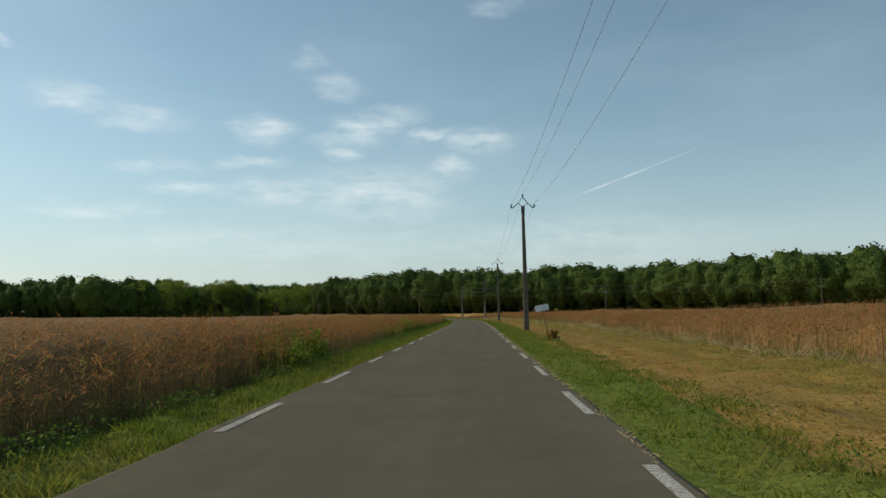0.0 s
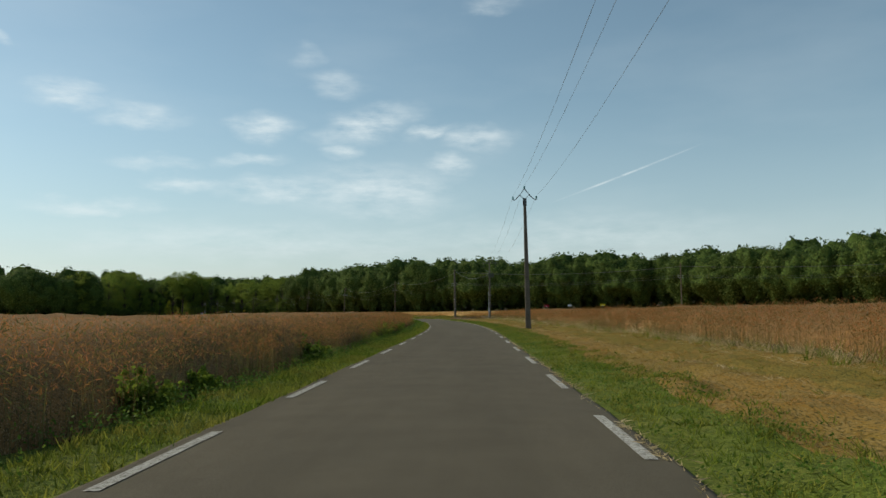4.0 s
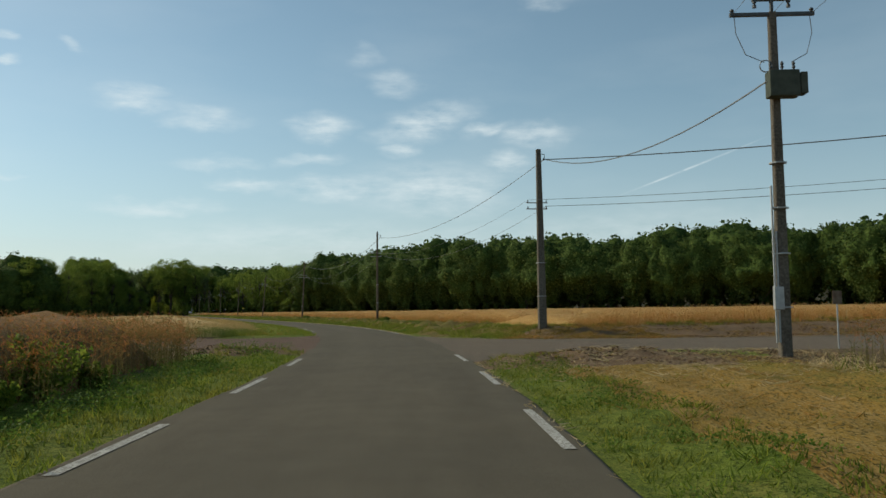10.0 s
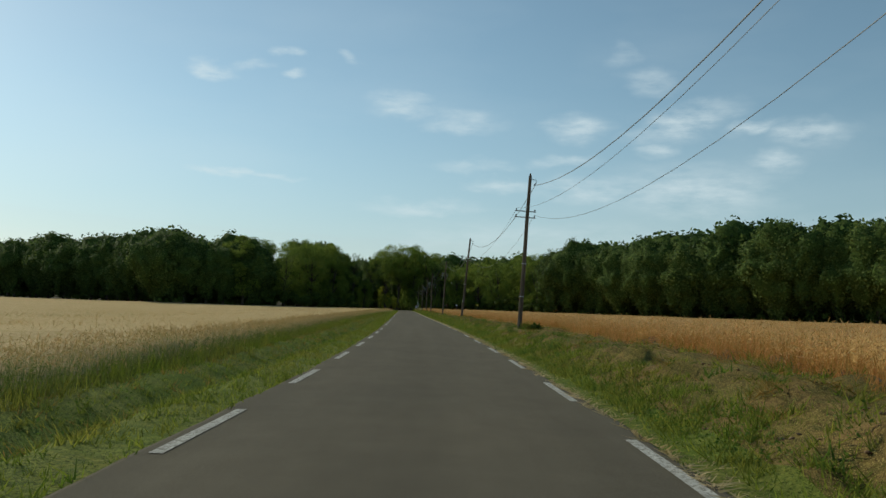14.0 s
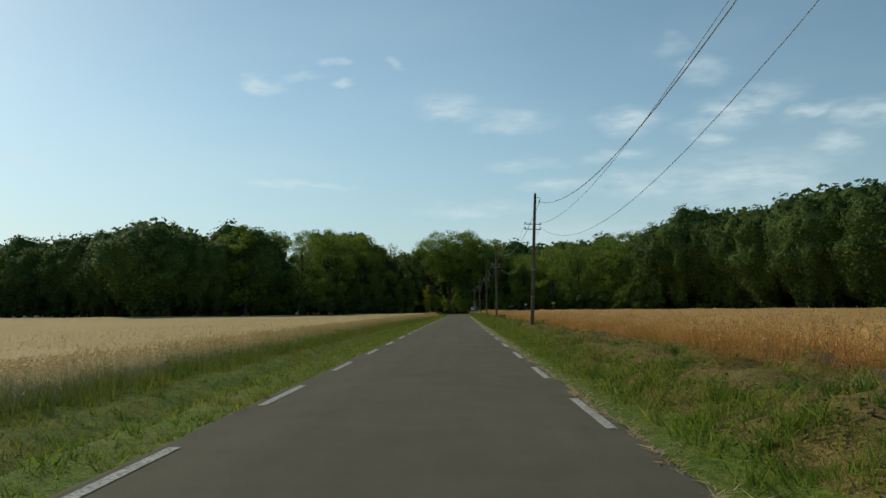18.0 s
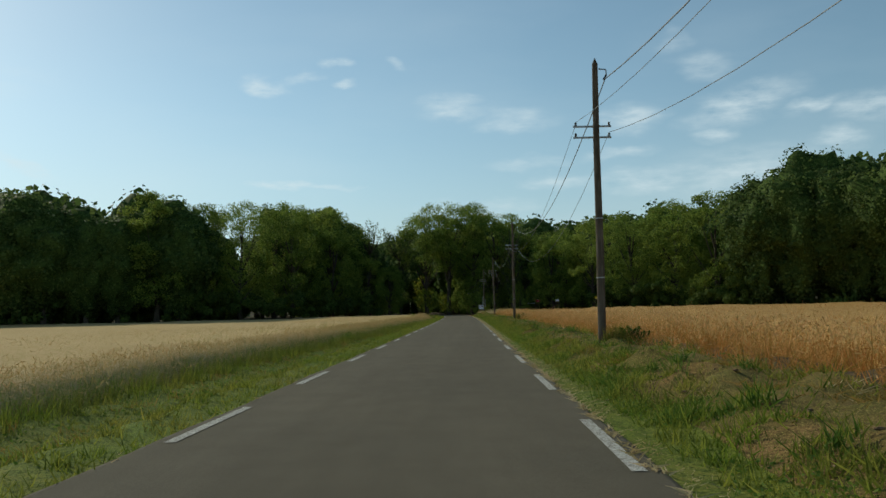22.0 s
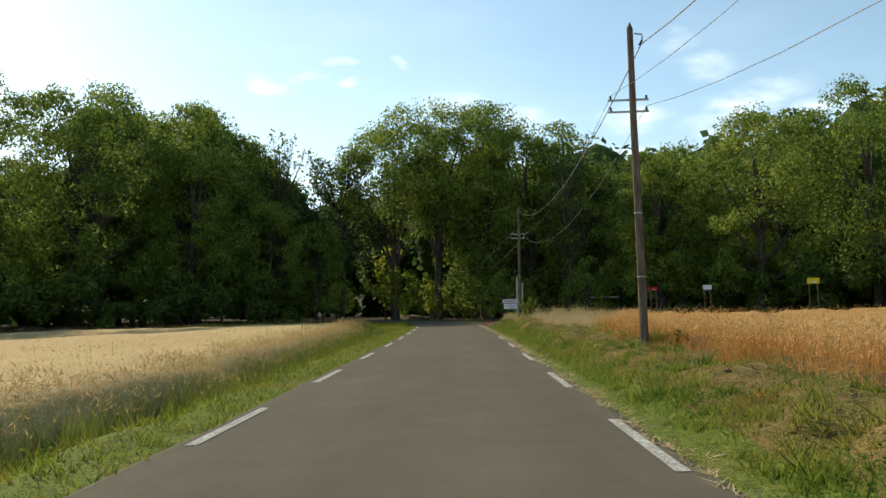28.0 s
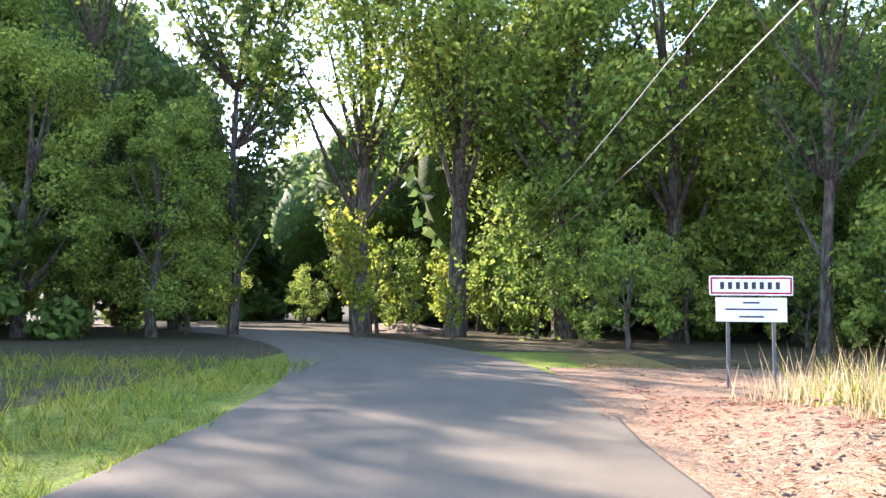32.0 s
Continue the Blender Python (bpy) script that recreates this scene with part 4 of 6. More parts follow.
sward("straw_litter", 6000, 300, 545, -HALF - .35, -HALF, .03, .012, M_STRAW, "pale straw litter along the asphalt", 3.0, patch=.2)
sward("verge_grass", 90000, 230, 556, lambda s: -HALF - .02 + 0 * s, lambda s: -4.0 + 0 * s, 0.132, .019, M_BLADE, "bright green roadside grass", .5)
sward("ditch_grass", 60000, 230.5, 552, -3.8, lambda s: left_edge(s) + .2, 0.13, .018, M_BLADE, "rough tall grass in the ditch", .6)
sward("ditch_grass", 46000, 230.5, 548, lambda s: left_edge(s) + .35, lambda s: left_edge(s) - .6, .42, .014, M_BLADE, "tall green grass among the first barley", .25)
sward("ditch_grass", 14000, 230.5, 548, -3.4, lambda s: left_edge(s) + .1, .20, .012, M_BLADE_DRY, "dry seed stalks in the ditch", .7)
sward("tramline_grass", 14000, 420, 541, lambda s: left_edge(s) - 2.9, lambda s: left_edge(s) - 2.3, .68, .02, M_BLADE, "green growth along a tramline in barley", .2)
sward("bank_grass", 15000, 219.6, 226, 6.0, 13.0, .16, .014, M_BLADE_DRY, "brown dry grass hanging over the earth bank", 1.2, tuft=30, spread=.12)
sward("bank_grass", 16000, 219.6, 227, 6.0, 26.0, .10, .015, M_BLADE_DRY, "dry cut straw on the low bank by the side road", 1.4)
sward("bank_grass", 22000, 220.2, 232, 4.0, 9.5, .20, .019, M_BLADE, "green weeds on the low bank by the side road", .6, patch=-.2, mask=lambda s, l: l < 7.0 + .9 * (s - 223))
sward("bank_grass", 9000, 223.6, 226.4, 7.0, 26.0, .22, .019, M_BLADE, "green grass along the crest of the earth bank", .5, patch=.1)
sward("track_straw", 9000, 220, 236, HALF + .2, 9.0, .05, .016, M_STRAW, "pale straw along the rim of the side road", 3.0, mask=lambda s, l: s < side_mouth(l)[1] + .9)
sward("dock_tufts", 14000, 232, 550, 2.9, 4.8, .19, .030, M_WEED, "dark leafy dock tufts on the bank", .55, tuft=40, spread=.10)
sward("dock_tufts", 5000, 231, 545, -5.0, -3.2, .13, .026, M_WEED, "dark leafy dock tufts in the ditch", .55, tuft=40, spread=.10)
sward("track_straw", 8000, 200, 212, 3.0, 13, .08, .016, M_STRAW, "loose straw by the side road", 2.4)
sward("tall_grass", 9000, 549.4, 558, 4.4, 17.0, .62, .016, M_STRAW, "tall pale dry grass gone to seed round a pole", .3, spread=.15)
sward("tall_grass", 2500, 549.6, 557, 6.0, 12.0, 1.0, .014, M_STRAW, "high pale seed stalks round a pole", .2, spread=.15)
sward("tall_grass", 6000, 549.4, 557, 4.8, 12.0, 0.55, .019, M_BLADE, "tall green grass round a pole", .3, spread=.12)
sward("tall_grass", 10000, 530, 550, 5.2, 12.0, .62, .014, M_STRAW, "tall pale dry grass beside the wheat", .35, mask=lambda s, l: l > 5.3 + .02 * (550 - s), spread=.15)
sward("track_grass", 9000, 538, 549, 4.2, 10.0, .12, .018, M_BLADE_DRY, "sparse dry grass on the earth by the wood", 1.0, patch=.1)
sward("track_grass", 9000, 538, 548, 4.0, 10.0, .14, .018, M_BLADE, "thin green grass on the earth by the wood", .7, patch=.1)
sward("edge_grass", 16000, 500, 560, 12, 70, .5, .03, M_BLADE_DRY, "rough grass at the forest edge", .4)
sward("shade_grass", 16000, 550, 566, -22, -3.2, .30, .022, M_BLADE, "rough grass in the shade of the wood", .5, spread=.15)


def weeds(n, s0, s1, l0, l1, h, size, label, patch=.3):
    s = rng.uniform(s0, s1, n)
    l = l0 + (l1 - l0) * rng.uniform(0, 1, n)
    x, y = on_road(s, l)
    k = ripple(x, y, 3.0, 41) > patch
    s, l, x, y = s[k], l[k], x[k], y[k]
    n = len(s)
    pieces = []
    root = np.stack([x, y, height(s, l)], -1)
    for _ in range(4):
        a = root + np.concatenate((rng.normal(0, .09, (n, 2)), rng.uniform(.1, 1, n)[:, None] * h), 1)
        d = rng.normal(0, 1, (n, 3)) * [1, 1, .5]
        d *= size / np.linalg.norm(d, axis=1, keepdims=True)
        pieces.append((*diamonds(a, a + d, np.full(n, size * .55)), M_WEED))
    joined("verge_weeds", pieces, label, "weeds")


weeds(26000, 4, 214, -5.0, -2.9, .30, .055, "leafy green weeds under the rapeseed", .1)
weeds(13000, 4, 206, 2.5, 4.4, .10, .045, "low clover and plantain on the verge", .1)
weeds(30000, 232, 552, 2.75, 4.8, .15, .045, "leafy weeds on the bank", .2)
weeds(6000, 231, 545, -5.2, -3.2, .2, .055, "leafy weeds in the ditch", .2)

# ---- trees ----


def leaf_cloud(r, centres, radii, per, size, flat=.8):
    """Leaf pairs over a set of lobes; more on their outer sides."""
    c = np.repeat(centres, per, 0)
    rad = np.repeat(radii, per)
    n = len(c)
    d = r.normal(size=(n, 3))
    d /= np.linalg.norm(d, axis=1, keepdims=True)
    d[:, 2] *= flat
    p = c + d * (rad * r.uniform(.62, 1.08, n))[:, None]
    nrm = d + .46 * r.normal(size=(n, 3)) + [0, 0, .2]
    nrm /= np.linalg.norm(nrm, axis=1, keepdims=True)
    u = np.cross(nrm, r.normal(size=(n, 3)))
    u /= np.linalg.norm(u, axis=1, keepdims=True)
    w = np.cross(nrm, u)
    sz = size * r.uniform(.6, 1.35, n)[:, None]
    u, w = u * sz, w * sz * .62
    dip = nrm * sz * .25
    v = np.stack([p - u, p - w * .9 - dip, p + u, p + w - dip], 1).reshape(-1, 3)
    i = 4 * np.arange(n)[:, None]
    f = np.concatenate((i + [0, 1, 2], i + [0, 2, 3]), 1).reshape(-1, 3)
    return v, f


def trunk_mesh(r, seed, h, base, ends, fork):
    """A tapered, slightly crooked trunk with limbs out to the given places."""
    bm = bmesh.new()
    knots = [Vector((.25 * math.sin(seed + k), .25 * math.cos(1.7 * seed + k), h * k / 6)) for k in range(7)]
    knots[0] = Vector((0, 0, -.3))
    tube(knots, [base * (1.25 if k == 0 else 1 - .13 * k) for k in range(7)], 8, True, bm)
    for end in ends:
        end = Vector(end)
        a = knots[min(5, max(1, int(6 * end.z / h * fork)))]
        mid = a.lerp(end, .5) + Vector((0, 0, -.06 * (end - a).length))
        tube([a, mid, end], [base * .42, base * .26, base * .06], 5, False, bm)
    return bm


def tree_kind(seed, tall, wide, low, masses, clumps, per, size, mat, limbs=9, lump=(.26, .46), foot=.7):
    """One kind of broadleaf tree: a domed, uneven crown that overhangs its foot, of leafy clumps over rounded masses, on a trunk with limbs."""
    r = np.random.RandomState(seed)
    root = new("tree")
    t = (np.arange(masses) + r.uniform(.1, .9, masses)) / masses
    prof = np.where(t < .62, foot + (1 - foot) * np.sin(t / .62 * math.pi / 2), np.sqrt(np.clip(1 - ((t - .62) / .44) ** 2, .02, 1)))
    ang = np.arange(masses) * 2.39996 + r.normal(0, .35, masses)
    big = wide * r.uniform(.28, .50, masses)
    rad = np.maximum(wide * prof * r.uniform(.78, 1.10, masses) - .75 * big, .1)
    mass = np.stack([rad * np.cos(ang), rad * np.sin(ang), low + .6 * big + (tall - low - 1.5 * big) * t], -1)
    away = np.stack([np.cos(ang), np.sin(ang), .3 + .9 * t], -1)
    d = r.normal(size=(masses, clumps, 3)) + .75 * away[:, None]
    d /= np.linalg.norm(d, axis=2, keepdims=True)
    c = (mass[:, None] + d * (big[:, None] * r.uniform(.58, .92, (masses, clumps)))[..., None] * [1, 1, .8]).reshape(-1, 3)
    lr = np.repeat(big, clumps) * r.uniform(*lump, masses * clumps)
    grow = tall / (c[:, 2] + .6 * lr).max()
    c[:, 2] *= grow
    mass[:, 2] *= grow
    v, f = leaf_cloud(r, c, lr, per, size, .7)
    part("crown", fill("crown", v, f, (mat,)), mat, root)
    part("trunk", trunk_mesh(r, seed, tall * .74, .021 * tall, mass[r.permutation(masses)[:limbs]] * [.85, .85, 1], .62), M_BARK, root)
    return root


def dome_kind(seed, tall, wide, low, leaves, size, mat, limbs=7, bulges=46, detail=4):
    """A broadleaf tree seen from afar: one domed crown that swells in rounded bulges, dressed with leaf sprays, on a trunk with limbs."""
    r = np.random.RandomState(seed)
    root = new("tree")

    def ball_of(n):
        d = r.normal(size=(n, 3))
        return d / np.linalg.norm(d, axis=1, keepdims=True)

    half, mid = (tall - low) / 2, (tall + low) / 2
    long = np.array([1, 1, half / wide])
    sets = [(ball_of(n) * long, r.uniform(-lift, lift, n), 2.7 / math.sqrt(n), deep) for n, lift, deep in ((bulges, .15, .34), (bulges * 6, .05, .13))]

    def surface(d):
        """Place and outward normal of the crown in the directions d."""
        swell, nrm, e = np.ones(len(d)) * .66, d.copy(), d * long
        for dirs, lift, reach, deep in sets:
            gap = ((e[:, None, :] - dirs[None]) ** 2).sum(2)
            k = gap.argmin(1)
            off = np.sqrt(gap[np.arange(len(d)), k]) / reach
            swell += deep * np.sqrt(np.clip(1 - .8 * off ** 2, .05, 1)) + lift[k]
            nrm = nrm + 1.3 * deep / .34 * (e - dirs[k]) / reach
        square = 1 / np.power(np.abs(d[:, 2]) ** 2.6 + np.hypot(d[:, 0], d[:, 1]) ** 2.6, 1 / 2.6)
        waist = np.where(d[:, 2] < -.1, 1 + .8 * (d[:, 2] + .1), 1)
        p = d * (swell * square)[:, None] * np.stack([wide * waist, wide * waist, np.full(len(d), half)], -1) + [0, 0, mid]
        nrm = nrm / np.array([wide, wide, half]) * wide
        return p, nrm / np.linalg.norm(nrm, axis=1, keepdims=True)

    d = ball_of(leaves)
    p, nrm = surface(d)
    p = p + nrm * r.normal(0, .26, leaves)[:, None]
    nrm = nrm + .48 * r.normal(size=(leaves, 3)) + [0, 0, .1]
    nrm /= np.linalg.norm(nrm, axis=1, keepdims=True)
    u = np.cross(nrm, r.normal(size=(leaves, 3)))
    u /= np.linalg.norm(u, axis=1, keepdims=True)
    w = np.cross(nrm, u)
    sz = size * r.uniform(.55, 1.4, leaves)[:, None]
    u, w, dip = u * sz, w * sz * .75, nrm * sz * .22
    v = np.stack([p - u, p - w - dip, p + u, p + w - dip], 1).reshape(-1, 3)
    i = 4 * np.arange(leaves)[:, None]
    f = np.concatenate((i + [0, 1, 2], i + [0, 2, 3]), 1).reshape(-1, 3)
    # closed core under the leaf sprays, coloured dark in place of shade
    bm = bmesh.new()
    bmesh.ops.create_icosphere(bm, subdivisions=detail, radius=1)
    ball = np.array([q.co[:] for q in bm.verts])
    tri = np.array([[q.index for q in g.verts] for g in bm.faces])
    bm.free()
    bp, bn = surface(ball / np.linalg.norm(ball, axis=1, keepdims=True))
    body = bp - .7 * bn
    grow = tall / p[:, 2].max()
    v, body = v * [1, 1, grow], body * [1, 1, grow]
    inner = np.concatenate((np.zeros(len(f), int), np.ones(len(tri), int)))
    part("crown", fill("crown", np.concatenate((v, body)), np.concatenate((f, tri + len(v))), (mat, M_CROWN_SHADE), inner), mat, root)
    ends = [(wide * .5 * math.cos(a), wide * .5 * math.sin(a), mid + half * r.uniform(-.5, .5)) for a in r.uniform(0, 6.28, limbs)]
    part("trunk", trunk_mesh(r, seed, tall * .74, .021 * tall, ends, .62), M_BARK, root)
    return root


def airy_kind(seed, tall, wide, low, limbs, per, size, mat):
    """A slender tree: leaves strung along thin rising limbs, with sky between."""
    r = np.random.RandomState(seed)
    root = new("tree")
    ends, pts = [], []
    for k in range(limbs):
        t = (k + r.uniform(0, 1)) / limbs
        a = r.uniform(0, 6.28)
        z0 = low + (tall - low) * .80 * t
        reach = wide * (.4 + .6 * math.sin(math.pi * (.2 + .5 * t))) * r.uniform(.6, 1.1)
        end = np.array([reach * math.cos(a), reach * math.sin(a), min(z0 + reach * r.uniform(.5, 1.1), tall * .985)])
        ends.append(end)
        u = r.uniform(.25, 1.05, per)[:, None]
        pts.append(np.array([0, 0, z0 - .5]) * (1 - u) + end * u + r.normal(0, .09 * wide, (per, 3)))
    u = r.uniform(.72, 1, per)[:, None]
    pts.append(np.array([0, 0, tall]) * u + r.normal(0, .10 * wide, (per, 3)) * [1, 1, .5])
    p = np.concatenate(pts)
    v, f = leaf_cloud(r, p, np.full(len(p), .12), 1, size)
    part("crown", fill("crown", v, f, (mat,)), mat, root)
    part("trunk", trunk_mesh(r, seed, tall * .93, .012 * tall, ends, .80), M_BARK, root)
    return root


KINDS = []
for k, (tall, wide, low) in enumerate(((21, 6.0, 1.6), (23, 6.6, 2.4), (19, 6.0, 1.6), (25, 7.4, 2.2), (20, 6.6, 1.6), (18, 5.6, 1.4), (22, 8.2, 2.0))):
    KINDS.append((dome_kind(100 + k, tall, wide, low, 4400, .26, M_LEAF), tall))
FINE = []
for k, (tall, wide, low) in enumerate(((21, 6.2, 1.6), (23, 6.8, 2.0), (19, 6.2, 1.4))):
    FINE.append((dome_kind(180 + k, tall, wide, low, 7600, .20, M_LEAF, 9, 56), tall))
MID = []
for k, (tall, wide, low) in enumerate(((21, 6.6, 2.4), (23, 7.2, 3.2), (19, 6.6, 2.0), (22, 8.2, 3.0))):
    MID.append((dome_kind(170 + k, tall, wide, low, 3400, .30, M_LEAF, 6, 42), tall))
COARSE = []
for k, (tall, wide, low) in enumerate(((21, 6.2, 3.2), (23, 6.8, 4.0), (19, 6.0, 3.0))):
    COARSE.append((dome_kind(150 + k, tall, wide, low, 620, .50, M_LEAF, 5, 30, 3), tall))
NEAR_KINDS = []
for k, (tall, wide, low) in enumerate(((21, 7.0, .8), (23, 8.2, .9), (20, 6.4, .7), (18, 6.0, .6), (23, 7.6, 8.0))):
    NEAR_KINDS.append((tree_kind(200 + k, tall, wide, low, 21, 17, 60, .138, M_LEAF_SUNLIT, 14), tall))
AIRY = (airy_kind(300, 20, 2.9, 6.0, 34, 44, .17, M_LEAF), 20)
FULLER = (airy_kind(305, 20, 3.9, 5.0, 46, 90, .20, M_LEAF), 20)
SAPLING = (airy_kind(310, 7.0, 1.7, 1.2, 22, 34, .17, M_SAPLING_SUNLIT), 7.0)
USED = set()
TREE_LABELS = {"far": "tall dark-green broadleaf tree in a dense forest edge", "near": "large leafy oak with lobed crown at the forest edge",
               "airy": "slender tree with thin airy crown against the sky", "sapling": "young yellow-green maple sapling beside the forest road, sunlight in its colour"}


def plant(kind, x, y, tall, turn, label, z=0.0, group="forest edge trees"):
    ob, own = kind
    k = tall / own
    m = Matrix.LocRotScale((x, y, z), Euler((0, 0, turn)), None)
    if ob.name in USED:
        t = copy_thing(ob, m)
    else:
        USED.add(ob.name)
        t = ob
        t.matrix_basis = m
    t.scale = (k, k, k)
    return tagged(t, label, "tree", group)


def along(corners, step, back, jitter, r):
    out, carry = [], 0.0
    for (x0, y0), (x1, y1) in zip(corners, corners[1:]):
        d = math.hypot(x1 - x0, y1 - y0)
        nx, ny = -(y1 - y0) / d, (x1 - x0) / d
        if nx * 0 + ny < 0:
            nx, ny = -nx, -ny
        u = carry
        while u < d:
            out.append((x0 + (x1 - x0) * u / d + nx * back + r.normal(0, jitter), y0 + (y1 - y0) * u / d + ny * back + r.normal(0, jitter)))
            u += step * r.uniform(.75, 1.25)
        carry = u - d
    return out


tr = np.random.RandomState(5)


def crowd(name, places, label):
    """Many trees of the wood as one mass of crowns and trunks."""
    vs, fs, idx, base = [], [], [], 0
    for (ob, own), x, y, tall in places:
        a = tr.uniform(0, 6.28)
        turn = np.array([[math.cos(a), math.sin(a), 0], [-math.sin(a), math.cos(a), 0], [0, 0, 1]])
        for ch in ob.children:
            me = ch.data
            v = np.empty(3 * len(me.vertices))
            me.vertices.foreach_get("co", v)
            for p in me.polygons if ch.name.startswith("trunk") else ():
                fs.append(np.array([list(p.vertices)[:3]]) + base)
                idx.append(np.ones(1, int))
            if ch.name.startswith("crown"):
                f = np.empty(len(me.loops), int)
                me.loops.foreach_get("vertex_index", f)
                fs.append(f.reshape(-1, 3) + base)
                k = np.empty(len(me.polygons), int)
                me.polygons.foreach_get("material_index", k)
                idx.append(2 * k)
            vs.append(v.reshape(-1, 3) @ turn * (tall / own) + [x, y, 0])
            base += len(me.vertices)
    me = fill(name, np.concatenate(vs), np.concatenate(fs), (M_LEAF, M_BARK, M_CROWN_SHADE), np.concatenate(idx))
    return tagged(new(name, me), label, "forest", kind="stuff")


def forest_height(x):
    return float(np.interp(x, [-340, -230, -180, -120, -60, 0, 60, 120, 290], [25, 24, 23.5, 22.5, 25.6, 26.6, 26.6, 25.8, 25.4]))


deep = []
for back, lift, step in ((3, -2.0, 8.6), (10, 0, 8.5), (18, 1.0, 10.0)):
    for corners in (EDGE_RIGHT[2:], EDGE_LEFT[2:]):
        for x, y in along(corners, step, back, 1.4, tr):
            tall = forest_height(x) + lift + tr.normal(0, 1.7)
            kind = KINDS[tr.randint(6)]
            if x < -38 and corners[0][0] > -150:
                kind = FINE[tr.randint(3)]
            if x > -15:
                kind = MID[tr.randint(4)]
            if back > 9:
                kind = COARSE[tr.randint(3)]
                deep.append((kind, x, y, tall))
            else:
                plant(kind, x, y, tall, tr.uniform(0, 6.28), TREE_LABELS["far"])
# single crowns that stand out of the edge; (-180, 548) and (-175, 553) are added to cast shade
for x, y, tall, k in ((-209, 485, 26.2, 6), (-185, 504, 24.4, 6), (-189, 556, 28, 6), (-232, 496, 25.5, 3), (-170, 592, 25, 3), (-180, 548, 26.5, 3), (-175, 553, 23, 1), (-186, 541, 27, 1), (-8, 480, 28, 3), (70, 452, 28, 3)):
    plant(KINDS[k], x, y, tall, tr.uniform(0, 6.28), TREE_LABELS["far"])
# close trees where the road meets the wood
CLOSE = ((-145, 559.5, 27, 1), (-150.5, 557.5, 26.8, 4), (-155.5, 556, 24.6, 4), (-140, 561.5, 24.6, 2), (-147, 567, 25, 3), (-134, 563, 19.5, 2), (-122.6, 550.8, 16.5, 3),
         (-121, 554, 18, 2), (-113, 548, 19.5, 0), (-104, 544, 20, 1), (-126, 566, 20, 1),
         (-167.5, 534, 19.5, 2), (-171.5, 539, 25.2, 0), (-172.5, 526, 24.5, 0), (-176.5, 514, 24.5, 1), (-184, 499, 24.5, 3), (-181, 531, 26.5, 1), (-177.5, 542, 26, 3), (-162.5, 540.5, 13.5, 2),
         (-159.5, 545, 11.5, 3), (-190, 518, 25.5, 2))
MIDDLE = ((-95, 541, 21, 2), (-87, 536, 22, 0), (-112, 560, 22, 3), (-98, 553, 23, 0), (-180, 560, 24, 0), (-160, 582, 20, 2), (-136, 575, 23, 0), (-170, 556, 15, 1), (-163, 585, 20, 0), (-171, 583, 21, 4), (-177, 592, 21, 1), (-152, 581, 21, 5), (-157, 593, 22, 3), (-148, 592, 22, 2))
# right-hand trees take the near kinds, whose leaf colour carries the sunlight
for x, y, tall, k in MIDDLE:
    plant(NEAR_KINDS[k % 4] if x > -120 and y < 570 else KINDS[k], x, y, tall, tr.uniform(0, 6.28), TREE_LABELS["far"])
for x, y, tall, k in CLOSE:
    plant(NEAR_KINDS[k], x, y, tall, tr.uniform(0, 6.28), TREE_LABELS["near"])
for corners, step, back, tall in ((((-235, 600), (-190, 600)), 8, 0, 21), (((-190, 602), (-140, 588), (-100, 570), (-60, 545)), 7.5, 0, 24), (((-190, 602), (-140, 588), (-100, 570), (-60, 545)), 8, 11, 25)):
    for x, y in along(corners, step, back, 1.2, tr):
        deep.append((COARSE[tr.randint(3)], x, y, tall + tr.normal(0, 1)))
# the wood behind them
taken = [(x, y) for x, y, *_r in CLOSE + MIDDLE]
while len(taken) < len(CLOSE) + len(MIDDLE) + 40:
    x, y = tr.uniform(-260, -60), tr.uniform(530, 645)
    if not in_forest(np.array([x]), np.array([y]))[0] or min(math.hypot(x - a, y - b) for a, b in taken) < 8:
        continue
    if np.hypot(END_X - x, END_Y - y).min() < 7 or (x > -165 and x < -119 and y < 562) or math.hypot(x + 175, y - 568) < 9:
        continue
    taken.append((x, y))
    deep.append((COARSE[tr.randint(3)], x, y, tr.uniform(18, 23)))
crowd("forest_trees", deep, "close-set tall broadleaf trees behind the forest edge")
for ob, _own in COARSE:
    for ch in list(ob.children):
        bpy.data.objects.remove(ch)
    bpy.data.objects.remove(ob)
plant(AIRY, -164.8, 545.5, 22.3, .4, TREE_LABELS["airy"])
plant(FULLER, -159.3, 550, 20.4, 2.4, TREE_LABELS["airy"])
plant(AIRY, -132, 551, 19.8, 1.4, TREE_LABELS["airy"])
plant(SAPLING, -159.6, 560.8, 9.8, 1.0, TREE_LABELS["sapling"])
plant(SAPLING, -152.6, 551.4, 6.4, 2.0, TREE_LABELS["sapling"])
plant(SAPLING, -150.2, 552.6, 2.6, .6, TREE_LABELS["sapling"])
plant(SAPLING, -148.0, 552.6, 2.9, 3.1, TREE_LABELS["sapling"])
plant(SAPLING, -159.4, 564.6, 3.2, 4.0, TREE_LABELS["sapling"])
plant(SAPLING, -155.4, 565.0, 5.2, 5.0, TREE_LABELS["sapling"])


